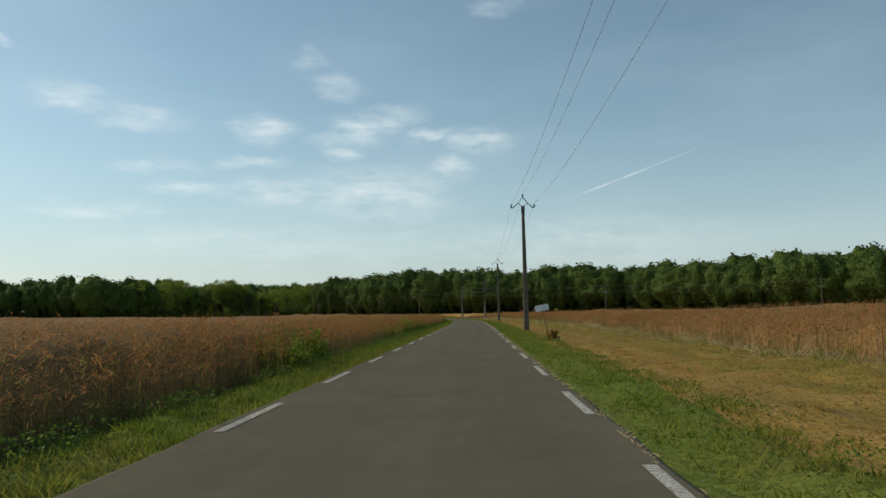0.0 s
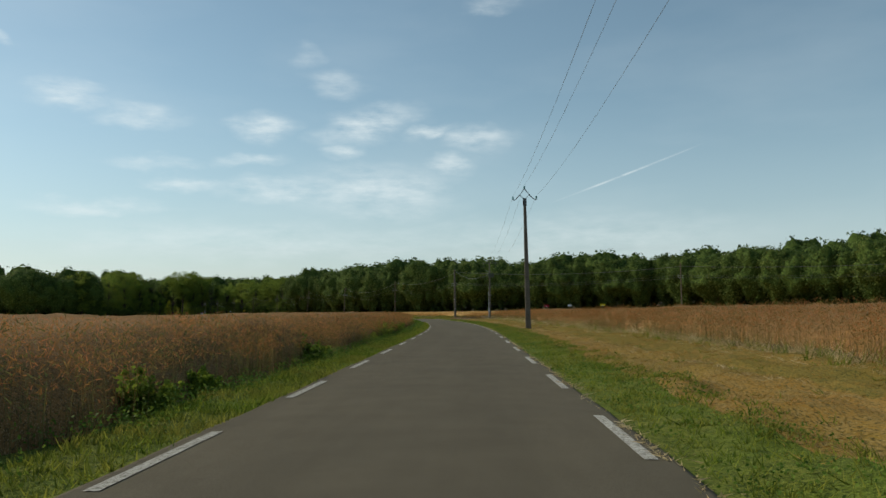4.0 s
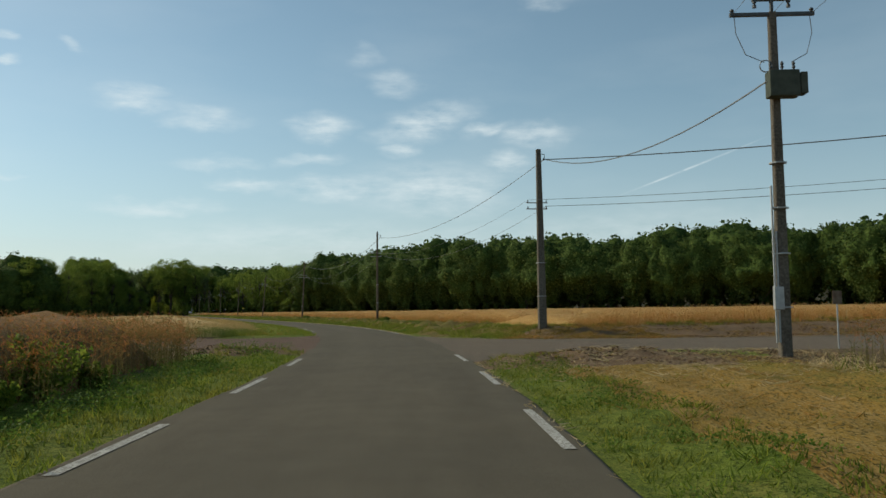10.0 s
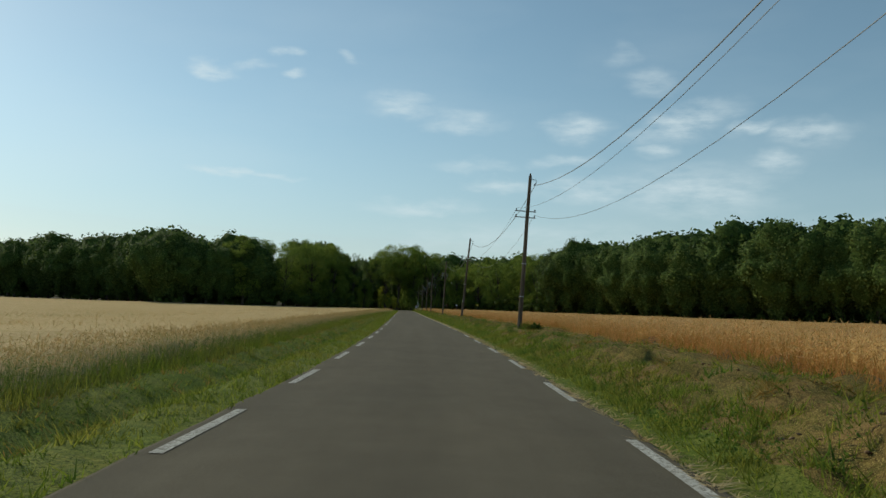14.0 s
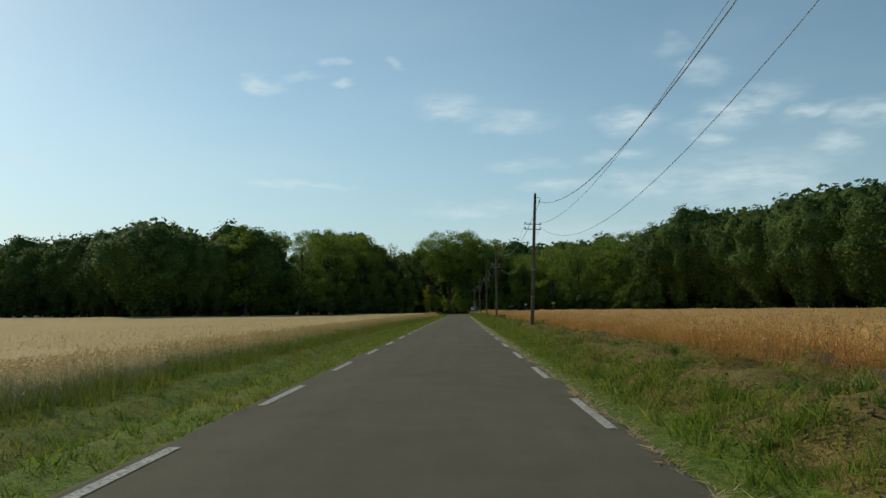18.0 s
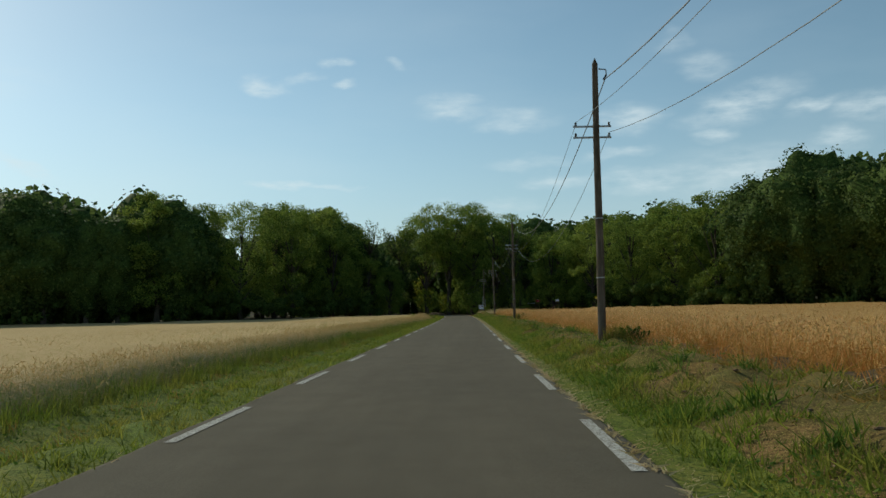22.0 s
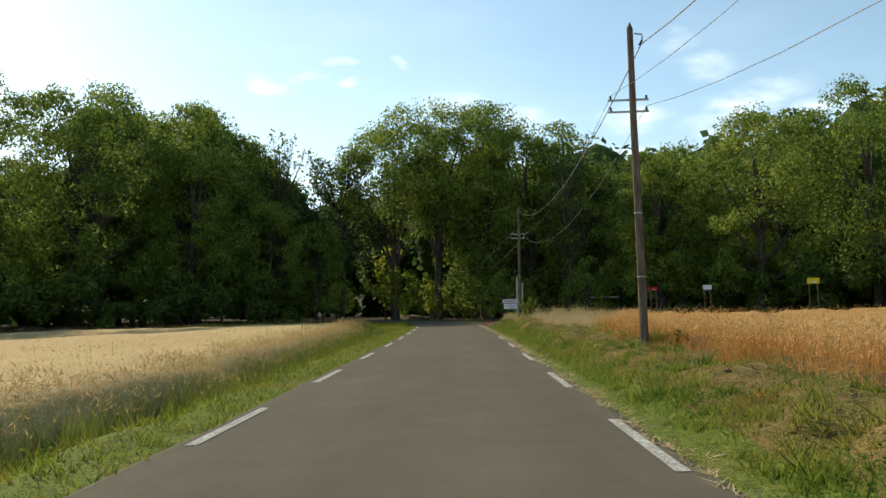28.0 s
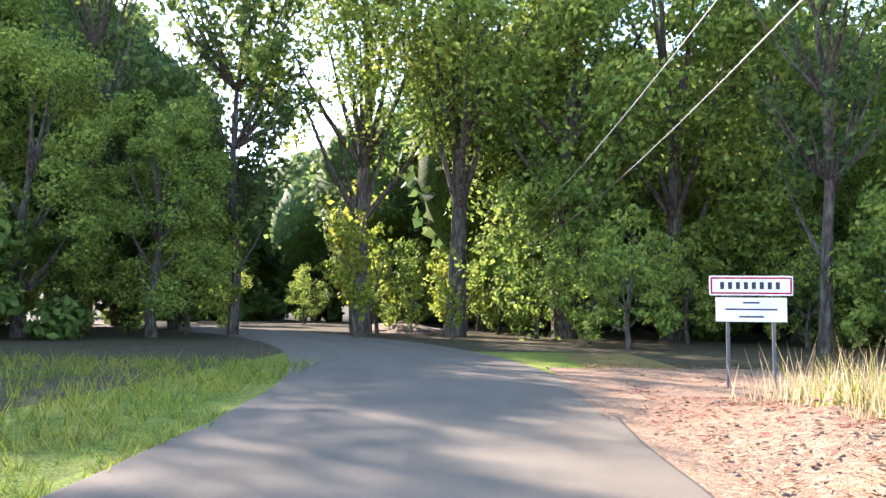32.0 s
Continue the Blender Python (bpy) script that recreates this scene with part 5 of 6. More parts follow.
def undergrowth(name, corners, back, deep, tall, n, size, mat, label):
    """A hedge-like belt of shrubs along a forest edge."""
    r = np.random.RandomState(n)
    pts = np.array(along(corners, 2.2, back, .9, r))
    cs, rs = [], []
    for x, y in pts:
        for _ in range(3):
            cs.append((x + r.normal(0, deep), y + r.normal(0, deep), r.uniform(.4, tall)))
            rs.append(r.uniform(.7, 1.5))
    per = max(4, n // len(cs))
    v, f = leaf_cloud(r, np.array(cs), np.array(rs), per, size)
    return tagged(new(name, fill(name, v, f, (mat,))), label, "undergrowth", kind="stuff")


HAZEL = (tree_kind(320, 6.0, 2.8, .1, 12, 9, 24, .12, M_LEAF_SUNLIT, 8, (.32, .54), .75), 6.0)
hr = np.random.RandomState(12)
spots = [(-157.5, 560.5), (-146, 558), (-141.5, 553), (-138, 556.5), (-133, 556), (-128, 558), (-123, 556), (-117, 553), (-161, 548.5), (-164, 543), (-166, 537), (-168, 531)]
while len(spots) < 34:
    x, y = hr.uniform(-185, -112), hr.uniform(548, 592)
    if np.hypot(END_X - x, END_Y - y).min() < 5.5 or min(math.hypot(x - a, y - b) for a, b in spots) < 4.5 or abs((x + 129.7) * .819 + (y - 518.8) * .574) < 3.5:
        continue
    spots.append((x, y))
for x, y in spots:
    plant(HAZEL, x, y, hr.uniform(4.5, 7.5), hr.uniform(0, 6.28), "bushy hazel growing under the forest trees", group="hazels in the wood")


# dark-coloured belts that give the forest edge its shaded lower half
undergrowth("undergrowth", EDGE_RIGHT[2:], 4.5, 1.5, 9.0, 22000, .42, M_LEAF_DARK, "shrubs under the forest edge, coloured dark as shade")
undergrowth("undergrowth", EDGE_LEFT[2:], 4.0, 1.5, 8.0, 12000, .42, M_LEAF_DARK, "shrubs under the forest edge, coloured dark as shade")
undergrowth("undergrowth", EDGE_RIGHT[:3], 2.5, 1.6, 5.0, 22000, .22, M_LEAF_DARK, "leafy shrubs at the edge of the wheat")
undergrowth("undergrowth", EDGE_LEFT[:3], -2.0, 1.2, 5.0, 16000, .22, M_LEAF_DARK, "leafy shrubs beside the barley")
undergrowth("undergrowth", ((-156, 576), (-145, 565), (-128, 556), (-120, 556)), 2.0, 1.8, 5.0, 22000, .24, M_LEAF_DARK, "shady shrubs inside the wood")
# added belts that keep bright sky from showing between the trunks
undergrowth("undergrowth", ((-215, 655), (-175, 610), (-150, 590), (-120, 580), (-90, 562), (-50, 530)), 2.0, 2.2, 13.0, 11000, 1.25, M_LEAF_DARK, "dark filler foliage blocking sky inside the wood")
undergrowth("undergrowth", ((-260, 530), (-205, 545), (-190, 570), (-205, 600), (-260, 640)), 2.0, 2.2, 13.0, 9000, 1.3, M_LEAF_DARK, "dark filler foliage blocking sky inside the wood")
undergrowth("undergrowth", ((-290, 590), (-235, 565), (-206, 542), (-192, 520), (-196, 505)), 2.0, 2.2, 12.0, 7000, 1.3, M_LEAF_DARK, "dark filler foliage blocking sky inside the wood")


# low filler rows added to close bright gaps at ground level
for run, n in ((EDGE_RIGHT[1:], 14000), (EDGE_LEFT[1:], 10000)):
    undergrowth("undergrowth", run, 13, 1.5, 4.2, n, .9, M_LEAF_DARK, "low dark filler shrubs blocking sky inside the wood")
undergrowth("undergrowth", ((-240, 620), (-200, 585), (-185, 600), (-150, 600), (-100, 575)), 2, 1.5, 3.0, 6000, .8, M_LEAF_DARK, "low dark filler shrubs blocking sky inside the wood")

# last filler belt, added to block sky far behind the road end
undergrowth("undergrowth", ((-330, 560), (-300, 650), (-200, 715), (-60, 690), (60, 640)), 2, 2.5, 13.0, 9000, 1.5, M_LEAF_DARK, "dark filler foliage blocking sky deep in the wood")


def far_wood():
    """The wood behind its edge, seen only through gaps: dark leaf mass added to block sky."""
    r = np.random.RandomState(77)
    cs, rs = [], []
    for corners, back in ((EDGE_RIGHT[1:], 22), (EDGE_LEFT[1:], 22)):
        for x, y in along(corners, 6, back, 2, r):
            for z in (2.5, 7, 11.5, 16):
                cs.append((x + r.normal(0, 2), y + r.normal(0, 2), z + r.normal(0, 1)))
                rs.append(r.uniform(3, 4.4))
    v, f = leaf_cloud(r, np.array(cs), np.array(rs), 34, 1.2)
    tagged(new("far_woods", fill("far_woods", v, f, (M_LEAF_DARK,))), "dark filler foliage blocking sky behind the forest edge", "forest", kind="stuff")


far_wood()

# ---- poles and wires ----


def wire(a, b, sag, radius, label="thin dark overhead wire between poles"):
    pts = []
    for k in range(17):
        t = k / 16
        p = Vector(a).lerp(Vector(b), t)
        p.z -= 4 * sag * t * (1 - t)
        pts.append(p)
    me = bpy.data.meshes.new("overhead_wire")
    bm = tube(pts, radius, 5, True)
    bm.to_mesh(me)
    bm.free()
    me.materials.append(M_WIRE)
    return tagged(new("overhead_wire", me), label, "wire", "overhead wires")


def insulator(z0, h, r, n=3):
    bm = bmesh.new()
    pts, rad = [], []
    for k in range(n):
        z = z0 + h * k / n
        pts += [(0, 0, z), (0, 0, z + h / n * .45), (0, 0, z + h / n * .9)]
        rad += [r, r * .95, r * .4]
    return tube(pts, rad, 10, True, bm)


def shift(bm, x, y, z):
    bmesh.ops.translate(bm, verts=bm.verts, vec=(x, y, z))
    return bm


def taper(z0, z1, w0, w1, d0, d1):
    """A square, chamfered, tapering concrete shaft."""
    bm = bmesh.new()
    rings = []
    for k in range(9):
        t = k / 8
        w, d, c = (w0 + (w1 - w0) * t) / 2, (d0 + (d1 - d0) * t) / 2, .025
        z = z0 + (z1 - z0) * t
        pts = [(w - c, d), (w, d - c), (w, -d + c), (w - c, -d), (-w + c, -d), (-w, -d + c), (-w, d - c), (-w + c, d)]
        rings.append([bm.verts.new((x, y, z)) for x, y in pts])
    for a, b in zip(rings, rings[1:]):
        for k in range(8):
            bm.faces.new((a[k], a[(k + 1) % 8], b[(k + 1) % 8], b[k]))
    bm.faces.new(rings[0][::-1])
    bm.faces.new(rings[-1])
    bmesh.ops.recalc_face_normals(bm, faces=bm.faces)
    return bm


def leaning(x, y, z, turn, dx, dy, h):
    """A pose whose up axis leans by dx, dy over the height h."""
    up = Vector((dx, dy, h)).normalized()
    return Matrix.Translation((x, y, z)) @ Vector((0, 0, 1)).rotation_difference(up).to_matrix().to_4x4() @ pose(0, 0, 0, 0, 0, turn)


def vault_pole(x, y, z, tall, dx, dy, turn):
    """Concrete pole with a bent steel head that carries three wires."""
    t = thing("power_pole", leaning(x, y, z, turn, dx, dy, tall), "grey tapered concrete power pole on the grass verge", "utility pole", "power poles")
    top = tall - 1.0
    part("shaft", taper(-.4, top, .40, .20, .34, .17), M_CONCRETE, t)
    bm = block(-.13, .13, -.11, .11, top - .45, top + .1, .01)
    part("collar", bm, M_STEEL, t, "dark steel collar")
    for sx in (-1, 1):
        pts = [(sx * .09, 0, top - .1), (sx * .09, 0, top + .10), (sx * .36, 0, top + .36), (0, 0, top + .80)]
        part("bracket", tube(pts, .035, 6), M_STEEL, t)
        part("arm", tube([(sx * .34, 0, top + .36), (sx * .72, 0, top - .02), (sx * .86, 0, top - .02)], .035, 6), M_STEEL, t)
        part("insulator", shift(insulator(0, .24, .075), sx * .86, 0, top + .02), M_GLASS, t, "pale green glass insulator")
    part("insulator", shift(insulator(0, .24, .075), 0, 0, top + .80), M_GLASS, t, "pale green glass insulator")
    m = t.matrix_world
    return [m @ Vector(p) for p in ((-.86, 0, top + .26), (0, 0, top + 1.04), (.86, 0, top + .26))]


def bundle_pole(x, y, z, tall, dx, dy, turn, concrete=False, ducts=False):
    """Round timber or concrete pole with two short cross-bars for telephone wires."""
    t = thing("telephone_pole", leaning(x, y, z, turn, dx, dy, tall),
              "grey concrete pole with two cross-bars by the side road" if concrete else "weathered wooden pole with two thin cross-bars", "utility pole", "roadside poles")
    if concrete:
        part("shaft", taper(-.5, tall, .40, .22, .34, .19), M_CONCRETE, t)
    else:
        bm = tube([(0, 0, -.5), (.01, 0, tall * .3), (-.01, .01, tall * .7), (0, 0, tall - .08), (0, 0, tall + .08)], [.112, .104, .088, .078, .01], 12)
        part("shaft", bm, M_POLEWOOD, t)
    zb = tall * (.76 if not concrete else .70)
    for k, zz in enumerate((zb, zb - .30)):
        part("cross_bar", block(-.62, .42, .10 + .02 * k, .14 + .02 * k, zz, zz + .05, .006), M_GALV, t)
        for xx in (-.55, .36):
            part("insulator", shift(insulator(0, .10, .035, 2), xx, .12, zz + .05), M_STEEL, t)
    part("hook", tube([(.10, 0, tall - .22), (.30, 0, tall - .24), (.30, 0, tall - .42)], .018, 6), M_STEEL, t)
    part("clamp", tube([(.30, 0, tall - .40), (.22, 0, tall - .52)], .03, 6), M_STEEL, t)
    for zz in (1.6, 3.2):
        part("band", tube([(0, 0, zz), (0, 0, zz + .03)], .114 if not concrete else .235, 12), M_GALV, t)
    if ducts:
        for xx, zz in ((-.20, 3.1), (.19, 2.7)):
            part("cable_duct", block(xx - .045, xx + .045, -.12, -.04, -.2, zz, .012), M_GALV, t, "pale grey cable duct")
    m = t.matrix_world
    return [m @ Vector(p) for p in ((.27, 0, tall - .5), (-.52, .12, zb + .16), (.36, .12, zb - .14))]


def transformer_pole(x, y, z, tall, turn):
    t = thing("transformer_pole", pose(x, y, z, 0, 0, turn), "concrete pole carrying a small dark green transformer", "utility pole")
    top = tall - .75
    part("shaft", taper(-.4, top + .1, .30, .20, .27, .17), M_CONCRETE, t)
    part("cross_arm", block(-1.12, 1.12, -.05, .05, top, top + .10, .01), M_STEEL, t)
    part("upper_arm", block(-.52, .52, -.04, .04, top + .42, top + .50, .01), M_STEEL, t)
    part("riser", block(-.04, .04, -.04, .04, top + .08, top + .44, .01), M_STEEL, t)
    for xx in (-.45, 0, .45):
        part("fuse_insulator", shift(insulator(0, .52, .055, 4), xx, 0, top + .24), M_STEEL, t)
    for xx in (-1.05, 1.05):
        part("end_insulator", shift(insulator(0, .2, .06, 3), xx, 0, top + .02), M_STEEL, t)
    box = part("transformer", block(-.30, .48, -.52, -.12, tall - 3.05, tall - 2.35, .04), M_TRAFO, t, "dark green oil transformer")
    for k in range(5):
        part("cooling_fin", block(.50, .68, -.50 + .08 * k, -.47 + .08 * k, tall - 2.98, tall - 2.42, .006), M_TRAFO, box)
    for xx in (-.2, .1, .4):
        part("bushing", shift(insulator(0, .28, .045, 3), xx, -.3, tall - 2.35), M_STEEL, box)
    part("surge_ring", tube([(-.32 + .16 * math.cos(a), -.3, tall - 2.2 + .16 * math.sin(a)) for a in np.linspace(0, 6.1, 13)], .018, 5), M_GALV, t)
    for sx in (-1, 1):
        pts = [(sx * 1.0, 0, top), (sx * 1.0, -.1, top - .5), (sx * .8, -.2, top - 1.1), (sx * .35, -.3, tall - 2.1)]
        part("jumper", tube(pts, .012, 5), M_WIRE, t)
    for xx, zz in ((-.24, 3.6), (-.16, 2.4)):
        part("conduit", tube([(xx, -.1, .3), (xx, -.1, zz + .8)], .03, 8), M_GALV, t)
    part("meter_box", block(-.30, -.06, -.24, -.08, 1.15, 1.75, .015), M_GALV, t, "pale grey meter box")
    for zz in (1.2, 2.6, 3.8, 5.0):
        part("band", tube([(0, 0, zz), (0, 0, zz + .035)], .225, 12), M_GALV, t)
    m = t.matrix_world
    return [m @ Vector((sx, 0, top + .06)) for sx in (-1.05, 0, 1.05)], m @ Vector((-.3, -.3, tall - 2.6))


heads = [[Vector((2.2, -12.8, 9.4)), Vector((3.05, -12.8, 10.2)), Vector((3.9, -12.8, 9.4))]]
heads.append(vault_pole(6.15, 60.88, -.02, 10.25, -.12, .12, -2))
heads.append(vault_pole(9.10, 134.68, .1, 10.35, -.12, 0, -2))
ends, tap = transformer_pole(10.59, 207.77, .06, 9.75, 2)
heads.append(ends)
for a, b in zip(heads, heads[1:]):
    for p, q in zip(a, b):
        wire(p, q, 1.15, .0065)
# chain of roadside poles: x, y, ground, height, lean
ROADSIDE = ((5.20, 225.36, .3, 8.75, -.04, .0, True), (-7.71, 257.78, .4, 7.9, .03, .04, False), (-23.53, 294.6, .4, 7.6, .33, .05, False),
            (-39.22, 329.22, .45, 7.6, .58, .14, False), (-56.52, 368.29, .45, 7.8, .3, .02, False), (-73.27, 404.55, .45, 7.55, .03, .05, False),
            (-91.8, 446.68, .42, 8.0, 0, .03, False), (-111.05, 489.48, .4, 8.05, -.12, 0, False), (-127.87, 525.42, .38, 8.27, .08, 0, False))
joints = []
for k, (x, y, z, tall, dx, dy, conc) in enumerate(ROADSIDE):
    joints.append(bundle_pole(x, y, z, tall, dx, dy, 12 if k == 0 else 24, conc, k == len(ROADSIDE) - 1))
for a, b in zip(joints, joints[1:]):
    d = (b[0] - a[0]).length
    wire(a[0], b[0], .00115 * d * d / 1.3, .015, "thick twisted black cable between roadside poles")
    wire(a[1], b[1], .00085 * d * d, .0065)
    wire(a[2], b[2], .00105 * d * d, .0075)
tail = bundle_pole(-153.5, 569.5, 0, 7.6, 0, 0, 40)
wire(joints[-1][1], tail[1], 1.0, .014)
wire(joints[-1][2], tail[2], 1.3, .016)
wire(tap, joints[0][0] + Vector((.1, 0, 0)), .9, .022, "black transformer cable to the next pole")
# branch line along the side road
branch = [joints[0]]
for x, y, tall in ((40, 202, 8.4), (81, 175, 8.4)):
    branch.append(bundle_pole(x, y, .1, tall, 0, 0, -34))
for a, b in zip(branch, branch[1:]):
    wire(a[0], b[0], .8, .024, "thick twisted black cable over the field")
    wire(a[1], b[1], .7, .010)
    wire(a[2], b[2], .7, .012)


def shrub(x, y, z, tall, wide, n, mat, label, seed):
    """A loose bush: leafy sprigs that rise and spread from one foot, with no closed outline."""
    r = np.random.RandomState(seed)
    sprigs = 26
    a, out = r.uniform(0, 6.28, sprigs), wide * r.uniform(0, 1, sprigs) ** .7
    high = tall * r.uniform(.45, 1.08, sprigs) * (1 - .35 * (out / wide) ** 2)
    k = r.randint(0, sprigs, n)
    u = r.uniform(.06, 1, n) ** .8
    d = out[k] * u ** .8
    p = np.stack([d * np.cos(a[k]), d * np.sin(a[k]), high[k] * u], -1) + r.normal(0, .10, (n, 3)) * (wide * (1.1 - .6 * u))[:, None]
    p[:, 2] = np.abs(p[:, 2])
    v, f = leaf_cloud(r, p, np.full(n, .01), 1, .05)
    t = thing("shrub", pose(x, y, z), label, "shrub", "shrubs at the pole feet")
    part("foliage", fill("foliage", v, f, (mat,)), mat, t)
    return t


def grass_clump(x, y, z, tall, wide, seed, n=700, mats=None, text="rough uncut grass and brambles round a pole foot"):
    r = np.random.RandomState(seed)
    p = np.stack([x + r.normal(0, wide * .5, n), y + r.normal(0, wide * .35, n), np.full(n, z - .05)], -1)
    h = tall * r.uniform(.4, 1.1, n) * np.exp(-((p[:, 0] - x) / (1.3 * wide)) ** 2)
    tip = p + np.stack([r.normal(0, .22, n) * h, r.normal(0, .22, n) * h, h], -1)
    green, dry = mats or (M_BLADE, M_BLADE_DRY)
    v, f = spikes(p, tip, np.full(n, .02))
    me = fill("grass_clump", v, f, (green, dry), (np.arange(len(f)) >= len(f) * 3 // 4).astype(int))
    return tagged(new("grass_clump", me), text, "grass", "grass clumps at the pole feet", "stuff")


for k, (x, y, z, *_rest) in enumerate(ROADSIDE[1:8]):
    z = float(height(*off_road(x, y))[0])
    grass_clump(x + .35, y + .15, z, .55, .5, 160 + k)
    shrub(x + .75, y + .35, z, .42, .45, 1000, M_LEAF_DARK, "low dark bramble at the foot of a pole", 60 + k)
ground_z = float(height(551, 6))
shrub(-127.87 + .85, 525.42 - .45, ground_z, 1.75, .75, 7000, M_LEAF_LIGHT, "tall leafy green bush at the foot of a pole", 71)
shrub(-127.87 + 1.7, 525.42 + .7, ground_z, 1.0, .6, 3000, M_WEED, "leafy green bush in tall dry grass", 72)
for k, (dx, dy, tall, wide) in enumerate(((-.75, -.1, .62, .55), (-.3, -.5, .5, .5), (.5, -.6, .6, .7), (1.7, -.4, .7, .7), (2.9, .4, .95, .8), (4.2, 1.0, 1.0, .9))):
    grass_clump(-127.87 + dx, 525.42 + dy, ground_z, tall, wide, 180 + k, 1500, (M_STRAW, M_BLADE), "pale clump of dry grass gone to seed")

wr = np.random.RandomState(33)
WEED_SPOTS = [(20, 1.1), (22.5, 1.2), (25, .8), (46, 1.0), (53, 1.25), (55.5, 1.3), (58, 1.1), (61, .7)] + [(float(a), float(b)) for a, b in zip(wr.uniform(64, 204, 20), wr.uniform(.45, 1.1, 20))]
for k, (ss, tall) in enumerate(WEED_SPOTS):
    ll = float(left_edge(ss)) - .35
    x, y = on_road(ss, ll)
    shrub(float(x), float(y), float(height(ss, ll)), tall, .3 + .45 * tall, 1500, M_LEAF_LIGHT, "yellow-green weed bush standing in the rapeseed", 90 + k)


def clods(name, n, s0, s1, l0, l1, size, mat, label, patch=None, flat=.6, detail=2):
    """Loose lumps of dug earth, each a dented ball."""
    r = np.random.RandomState(n)
    bm = bmesh.new()
    bmesh.ops.create_icosphere(bm, subdivisions=detail, radius=1)
    ball = np.array([v.co[:] for v in bm.verts])
    tri = np.array([[v.index for v in f.verts] for f in bm.faces])
    bm.free()
    ss, ll = r.uniform(s0, s1, n), r.uniform(l0, l1, n)
    x, y = on_road(ss, ll)
    if patch is not None:
        k = ripple(x, y, 5.0, 71) + .5 * ripple(x, y, 1.7, 72) > patch
        ss, ll, x, y = ss[k], ll[k], x[k], y[k]
    n = len(ss)
    d = size * r.uniform(.3, 1.0, n) ** 1.5
    dent = 1 + r.normal(0, .16, (n, len(ball)))
    a = r.uniform(0, 6.28, n)
    v = ball[None] * dent[..., None] * (d[:, None] * r.uniform(.7, 1.4, (n, 3)))[:, None, :] * [1, 1, flat]
    v = np.stack([v[..., 0] * np.cos(a)[:, None] - v[..., 1] * np.sin(a)[:, None], v[..., 0] * np.sin(a)[:, None] + v[..., 1] * np.cos(a)[:, None], v[..., 2]], -1)
    v += np.stack([x, y, height(ss, ll) + .12 * d], -1)[:, None, :]
    f = (tri[None] + (len(ball) * np.arange(n))[:, None, None]).reshape(-1, 3)
    me = fill(name, v.reshape(-1, 3), f, (mat,), None, True)
    return tagged(new(name, me), label, "earth", kind="stuff")


clods("dug_earth", 3000, 204.6, 208.8, 3.6, 12.5, .045, M_DIRT, "row of dug brown earth clods beside the side road", None, .6, 1)
clods("dug_earth", 1900, 211.6, 215.0, -9, -3.3, .045, M_DIRT, "row of dug brown earth clods beside the farm track", None, .6, 1)
clods("dug_earth", 3600, 219.6, 224.6, 6.5, 24, .05, M_DIRT, "brown earth clods on the bank before the wheat", None, .6, 1)
clods("dug_earth", 5000, 231, 546, 3.1, 5.1, .042, M_DIRT, "crumbling brown earth showing through the cut bank", .3, .45, 1)
clods("track_stones", 900, 214, 230, -12, -2.6, .05, M_TRACK, "small stones and crumbs on the earth track", None, .6, 1)
clods("track_stones", 1200, 207, 222, 2.6, 16, .045, M_TRACK, "small stones on the gravel side road", None, .6, 1)

def leaf_litter(n, s0, s1, l0, l1, size, label):
    """Dead leaves lying loose, each a small bent blade."""
    r = np.random.RandomState(n)
    ss, ll = r.uniform(s0, s1, n), r.uniform(l0, l1, n)
    x, y = on_road(ss, ll)
    z = height(ss, ll) + .022
    a, d = r.uniform(0, 6.28, n), size * r.uniform(.5, 1.2, n)
    p, q = np.stack([np.cos(a), np.sin(a)], -1) * d[:, None], np.stack([-np.sin(a), np.cos(a)], -1) * d[:, None] * .45
    c = np.stack([x, y], -1)
    lift = r.uniform(0, .6, (n, 4)) * d[:, None]
    corner = np.stack([c - p, c - q, c + p, c + q], 1)
    v = np.concatenate((corner, (z[:, None] + lift)[..., None]), -1).reshape(-1, 3)
    f = np.arange(4 * n).reshape(n, 4)
    return tagged(new("leaf_litter", fill("leaf_litter", v, f, (M_LITTER,))), label, "leaf litter", kind="stuff")


leaf_litter(9000, 545.5, 560, 2.7, 13, .05, "reddish dead leaves on the earth by the wood")
leaf_litter(5000, 556, 567, 3, 20, .055, "reddish dead leaves on the forest track")
clods("track_stones", 1500, 545.5, 566, 2.6, 12, .035, M_TRACK, "small stones and crumbs on the forest track", None, .6, 1)

clods("track_stones", 900, 205, 229, HALF - .05, HALF + 1.0, .03, M_TRACK, "loose gravel along the rim of the asphalt", None, .6, 1)
clods("track_stones", 500, 214, 231, -HALF - .8, -HALF + .05, .03, M_TRACK, "loose gravel along the rim of the asphalt", None, .6, 1)

# ---- signs ----


def tilted_board():
    t = thing("field_sign", pose(4.9, 38.6, .05, 0, 0, -4) @ pose(0, 0, 0, 0, -10, 0), "blank white metal board on a leaning rusty stake", "sign")
    part("stake", tube([(.12, 0, -.35), (.02, 0, .8), (0, 0, 1.42)], .026, 8), M_STAKE, t)
    b = part("board", block(-.32, .32, -.02, .012, 1.36, 1.66, .006), M_WHITE, t)
    for s in (-1, 1):
        part("flange", block(s * .30 - .012, s * .30 + .012, .012, .05, 1.37, 1.65, .004), M_GALV, b)
    part("clip", block(-.05, .05, .012, .05, 1.385, 1.45, .008), M_STAKE, t)
    return t


tilted_board()
shrub(5.1, 38.3, 0, .5, .38, 1100, M_BLADE_DRY, "heap of dry grass and weeds at a sign stake", 80)


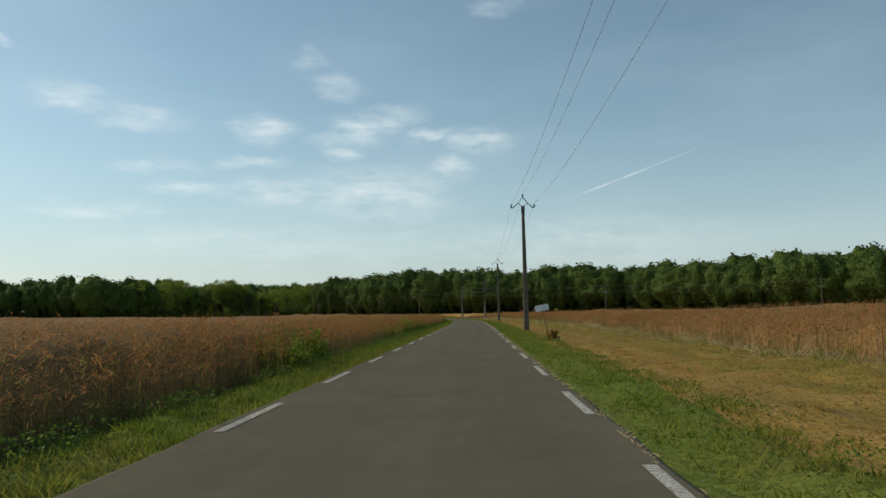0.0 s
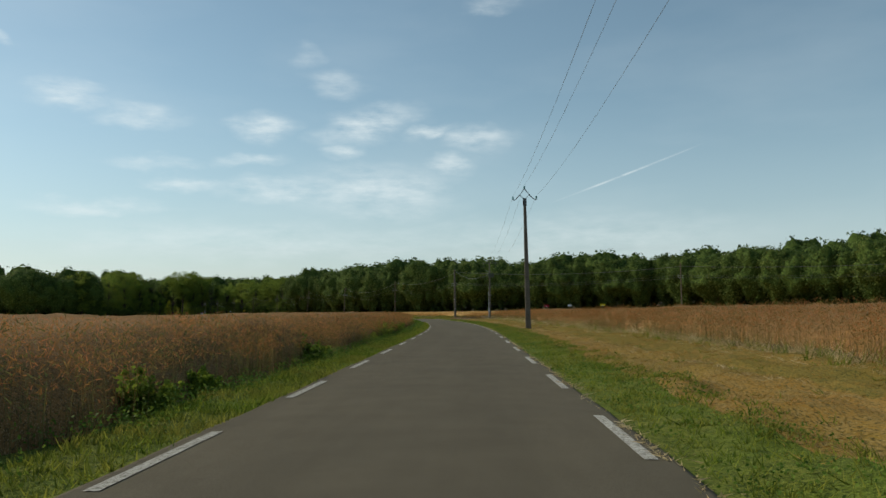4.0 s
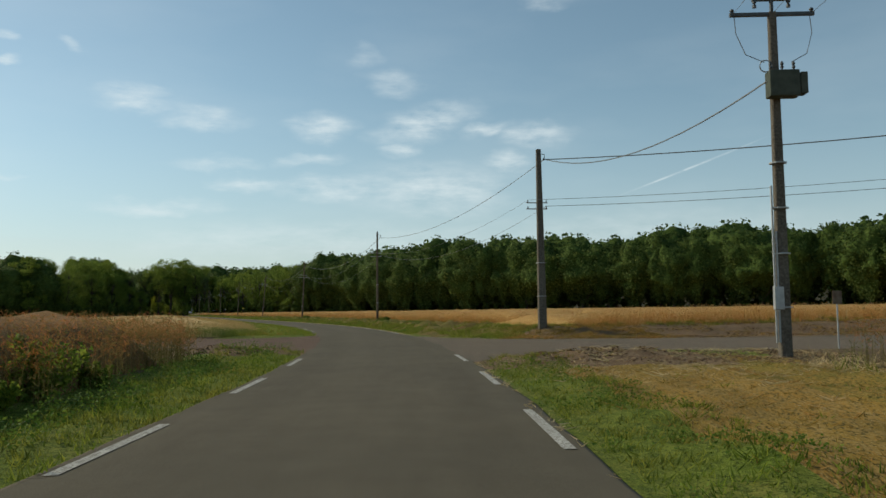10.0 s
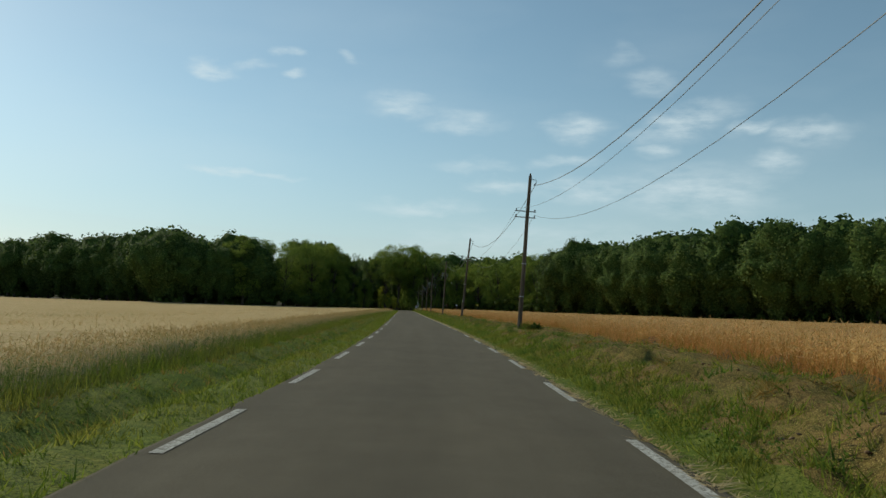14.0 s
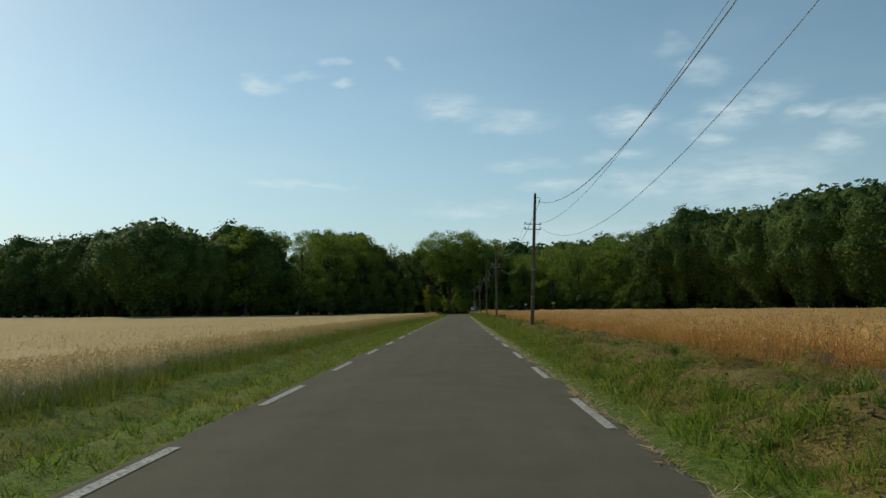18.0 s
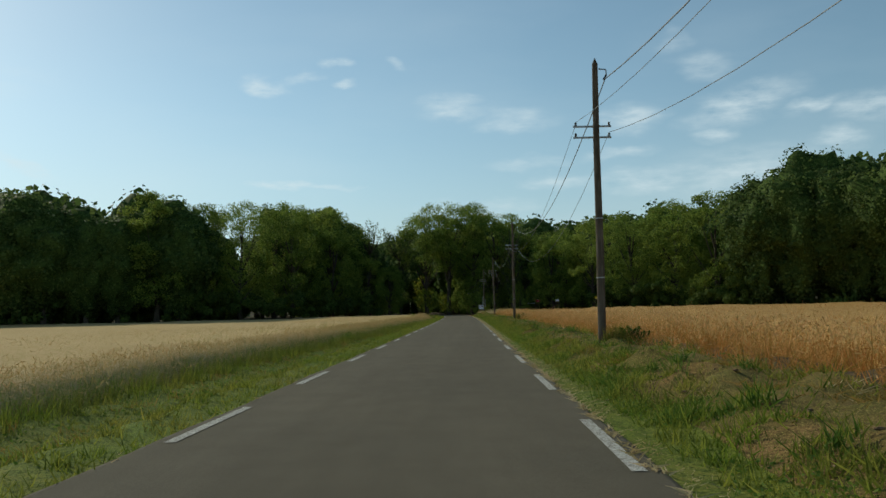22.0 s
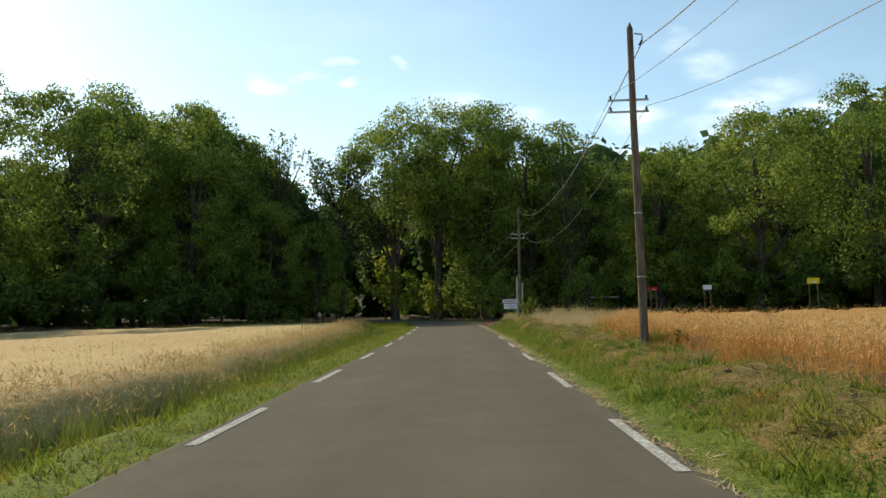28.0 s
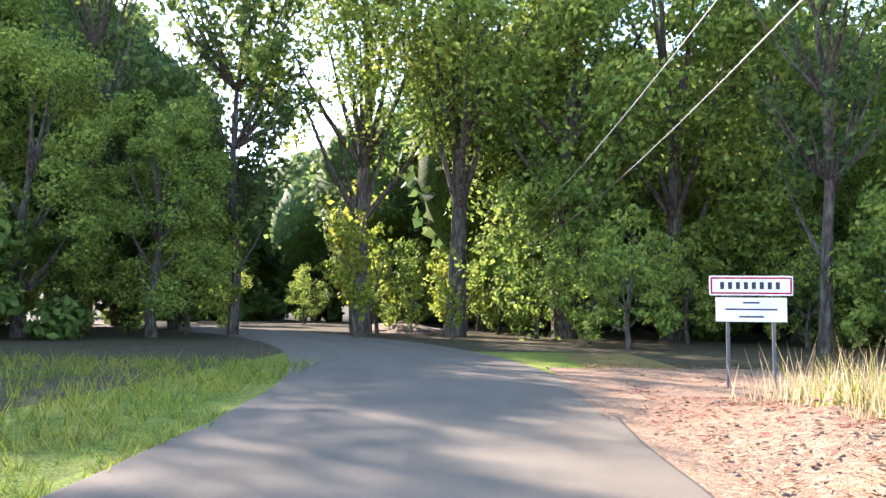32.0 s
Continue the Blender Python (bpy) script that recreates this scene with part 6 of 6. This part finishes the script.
def small_board(x, y, z, w, h, lift, mat, label, turn):
    t = thing("advertising_board", pose(x, y, z, 0, 0, turn), label, "sign", "boards along the side road")
    for s in (-.35, .35):
        part("stake", tube([(s * w, .02, -.3), (s * w, .02, lift + h * .9)], .025, 8), M_STAKE, t)
    part("board", block(-w / 2, w / 2, -.02, .01, lift, lift + h, .006), mat, t)
    if mat is not M_WHITE:
        part("lettering", block(-w * .22, w * .22, -.026, -.021, lift + h * .28, lift + h * .42), M_WHITE, t, "pale writing on the board")


small_board(20.2, 211.0, .05, .78, .38, 1.83, M_RED, "red rectangular board on stakes above the crop", 8)
small_board(23.6, 208.3, .05, .66, .28, 1.93, M_WHITE, "white rectangular board on stakes above the crop", 8)
small_board(27.6, 201.3, .05, .8, .3, 1.9, M_YELLOW, "yellow rectangular board on stakes above the crop", 8)
small_board(-115.5, 531.8, .1, .62, .34, 2.3, M_WHITE, "small white notice on stakes at the forest edge", 20)
small_board(-119.5, 532.1, .1, .62, .30, 2.3, M_RED, "small red notice on stakes at the forest edge", 20)

small_board(-108.4, 534.0, .1, .85, .42, 2.6, M_YELLOW, "small yellow notice on stakes at the forest edge", 20)


def marker_post():
    t = thing("marker_post", pose(13.3, 211.2, .0, 0, 0, 5), "small grey marker post with a plate by the side road", "post")
    part("stake", tube([(0, 0, -.3), (0, 0, 1.75)], .025, 8), M_GALV, t)
    part("plate", block(-.14, .14, -.04, -.02, 1.35, 1.75, .006), M_STAKE, t)


marker_post()


def town_sign():
    a, b = Vector((-132.68, 534.0, 0)), Vector((-131.33, 534.45, 0))
    mid, d = (a + b) / 2, (b - a)
    t = thing("town_sign", Matrix.Translation(mid) @ pose(0, 0, 0, 0, 0, math.degrees(math.atan2(d.y, d.x))), "white town name sign with red border over a smaller notice", "sign")
    w = d.length / 2
    for s in (-.55, .55):
        part("post", block(s * w - .03, s * w + .03, .02, .08, -.4, 1.95, .008), M_STEEL, t)
    top = part("name_board", block(-w, w, -.02, .016, 1.65, 2.0, .008), M_WHITE, t, "white name board with red border")
    for x0, x1, z0, z1 in ((-w + .02, w - .02, 1.945, 1.975), (-w + .02, w - .02, 1.675, 1.705), (-w + .02, -w + .05, 1.71, 1.94), (w - .05, w - .02, 1.71, 1.94)):
        part("border", block(x0, x1, -.027, -.0225, z0, z1), M_RED, top, "thin red border")
    for k in range(8):
        x = -w * .74 + k * w * .19
        part("letter_bar", block(x, x + w * .10, -.027, -.0225, 1.76, 1.89), M_INK, top, "dark lettering bar")
    low = part("notice_board", block(-w * .85, w * .85, -.02, .016, 1.18, 1.61, .008), M_WHITE, t)
    for k, (u, z) in enumerate(((.2, 1.52), (.62, 1.40), (.3, 1.27))):
        part("text_line", block(-w * u, w * u, -.027, -.0225, z - .016, z + .016), M_INK, low, "line of dark writing")


town_sign()


def height_barrier():
    t = thing("height_barrier", pose(-128.7, 552.4, 0, 0, 0, 16), "white height barrier over a forest track under the trees", "barrier")
    part("crossbar", tube([(-1.45, 0, 2.2), (0, 0, 2.22), (1.45, 0, 2.2)], .06, 10), M_WHITE, t, "white painted crossbar")
    for x in (-1.4, 1.4):
        part("post", tube([(x, 0, -.4), (x, 0, 2.26)], .05, 10), M_STAKE, t)


height_barrier()


def earth_mound():
    r = np.random.RandomState(9)
    bm = bmesh.new()
    bmesh.ops.create_icosphere(bm, subdivisions=4, radius=1)
    for v in bm.verts:
        k = 1 + .14 * noise.noise(v.co * 2.3) + .06 * noise.noise(v.co * 7)
        v.co = Vector((v.co.x * 5.6 * k, v.co.y * 1.7 * k, max(v.co.z, -.2) * .55 * k))
    t = thing("earth_mound", pose(-158.0, 564.0, -.05, 0, 0, 145), "pale bare earth mound beside the forest road", "mound")
    part("soil", bm, M_TRACK, t)


earth_mound()
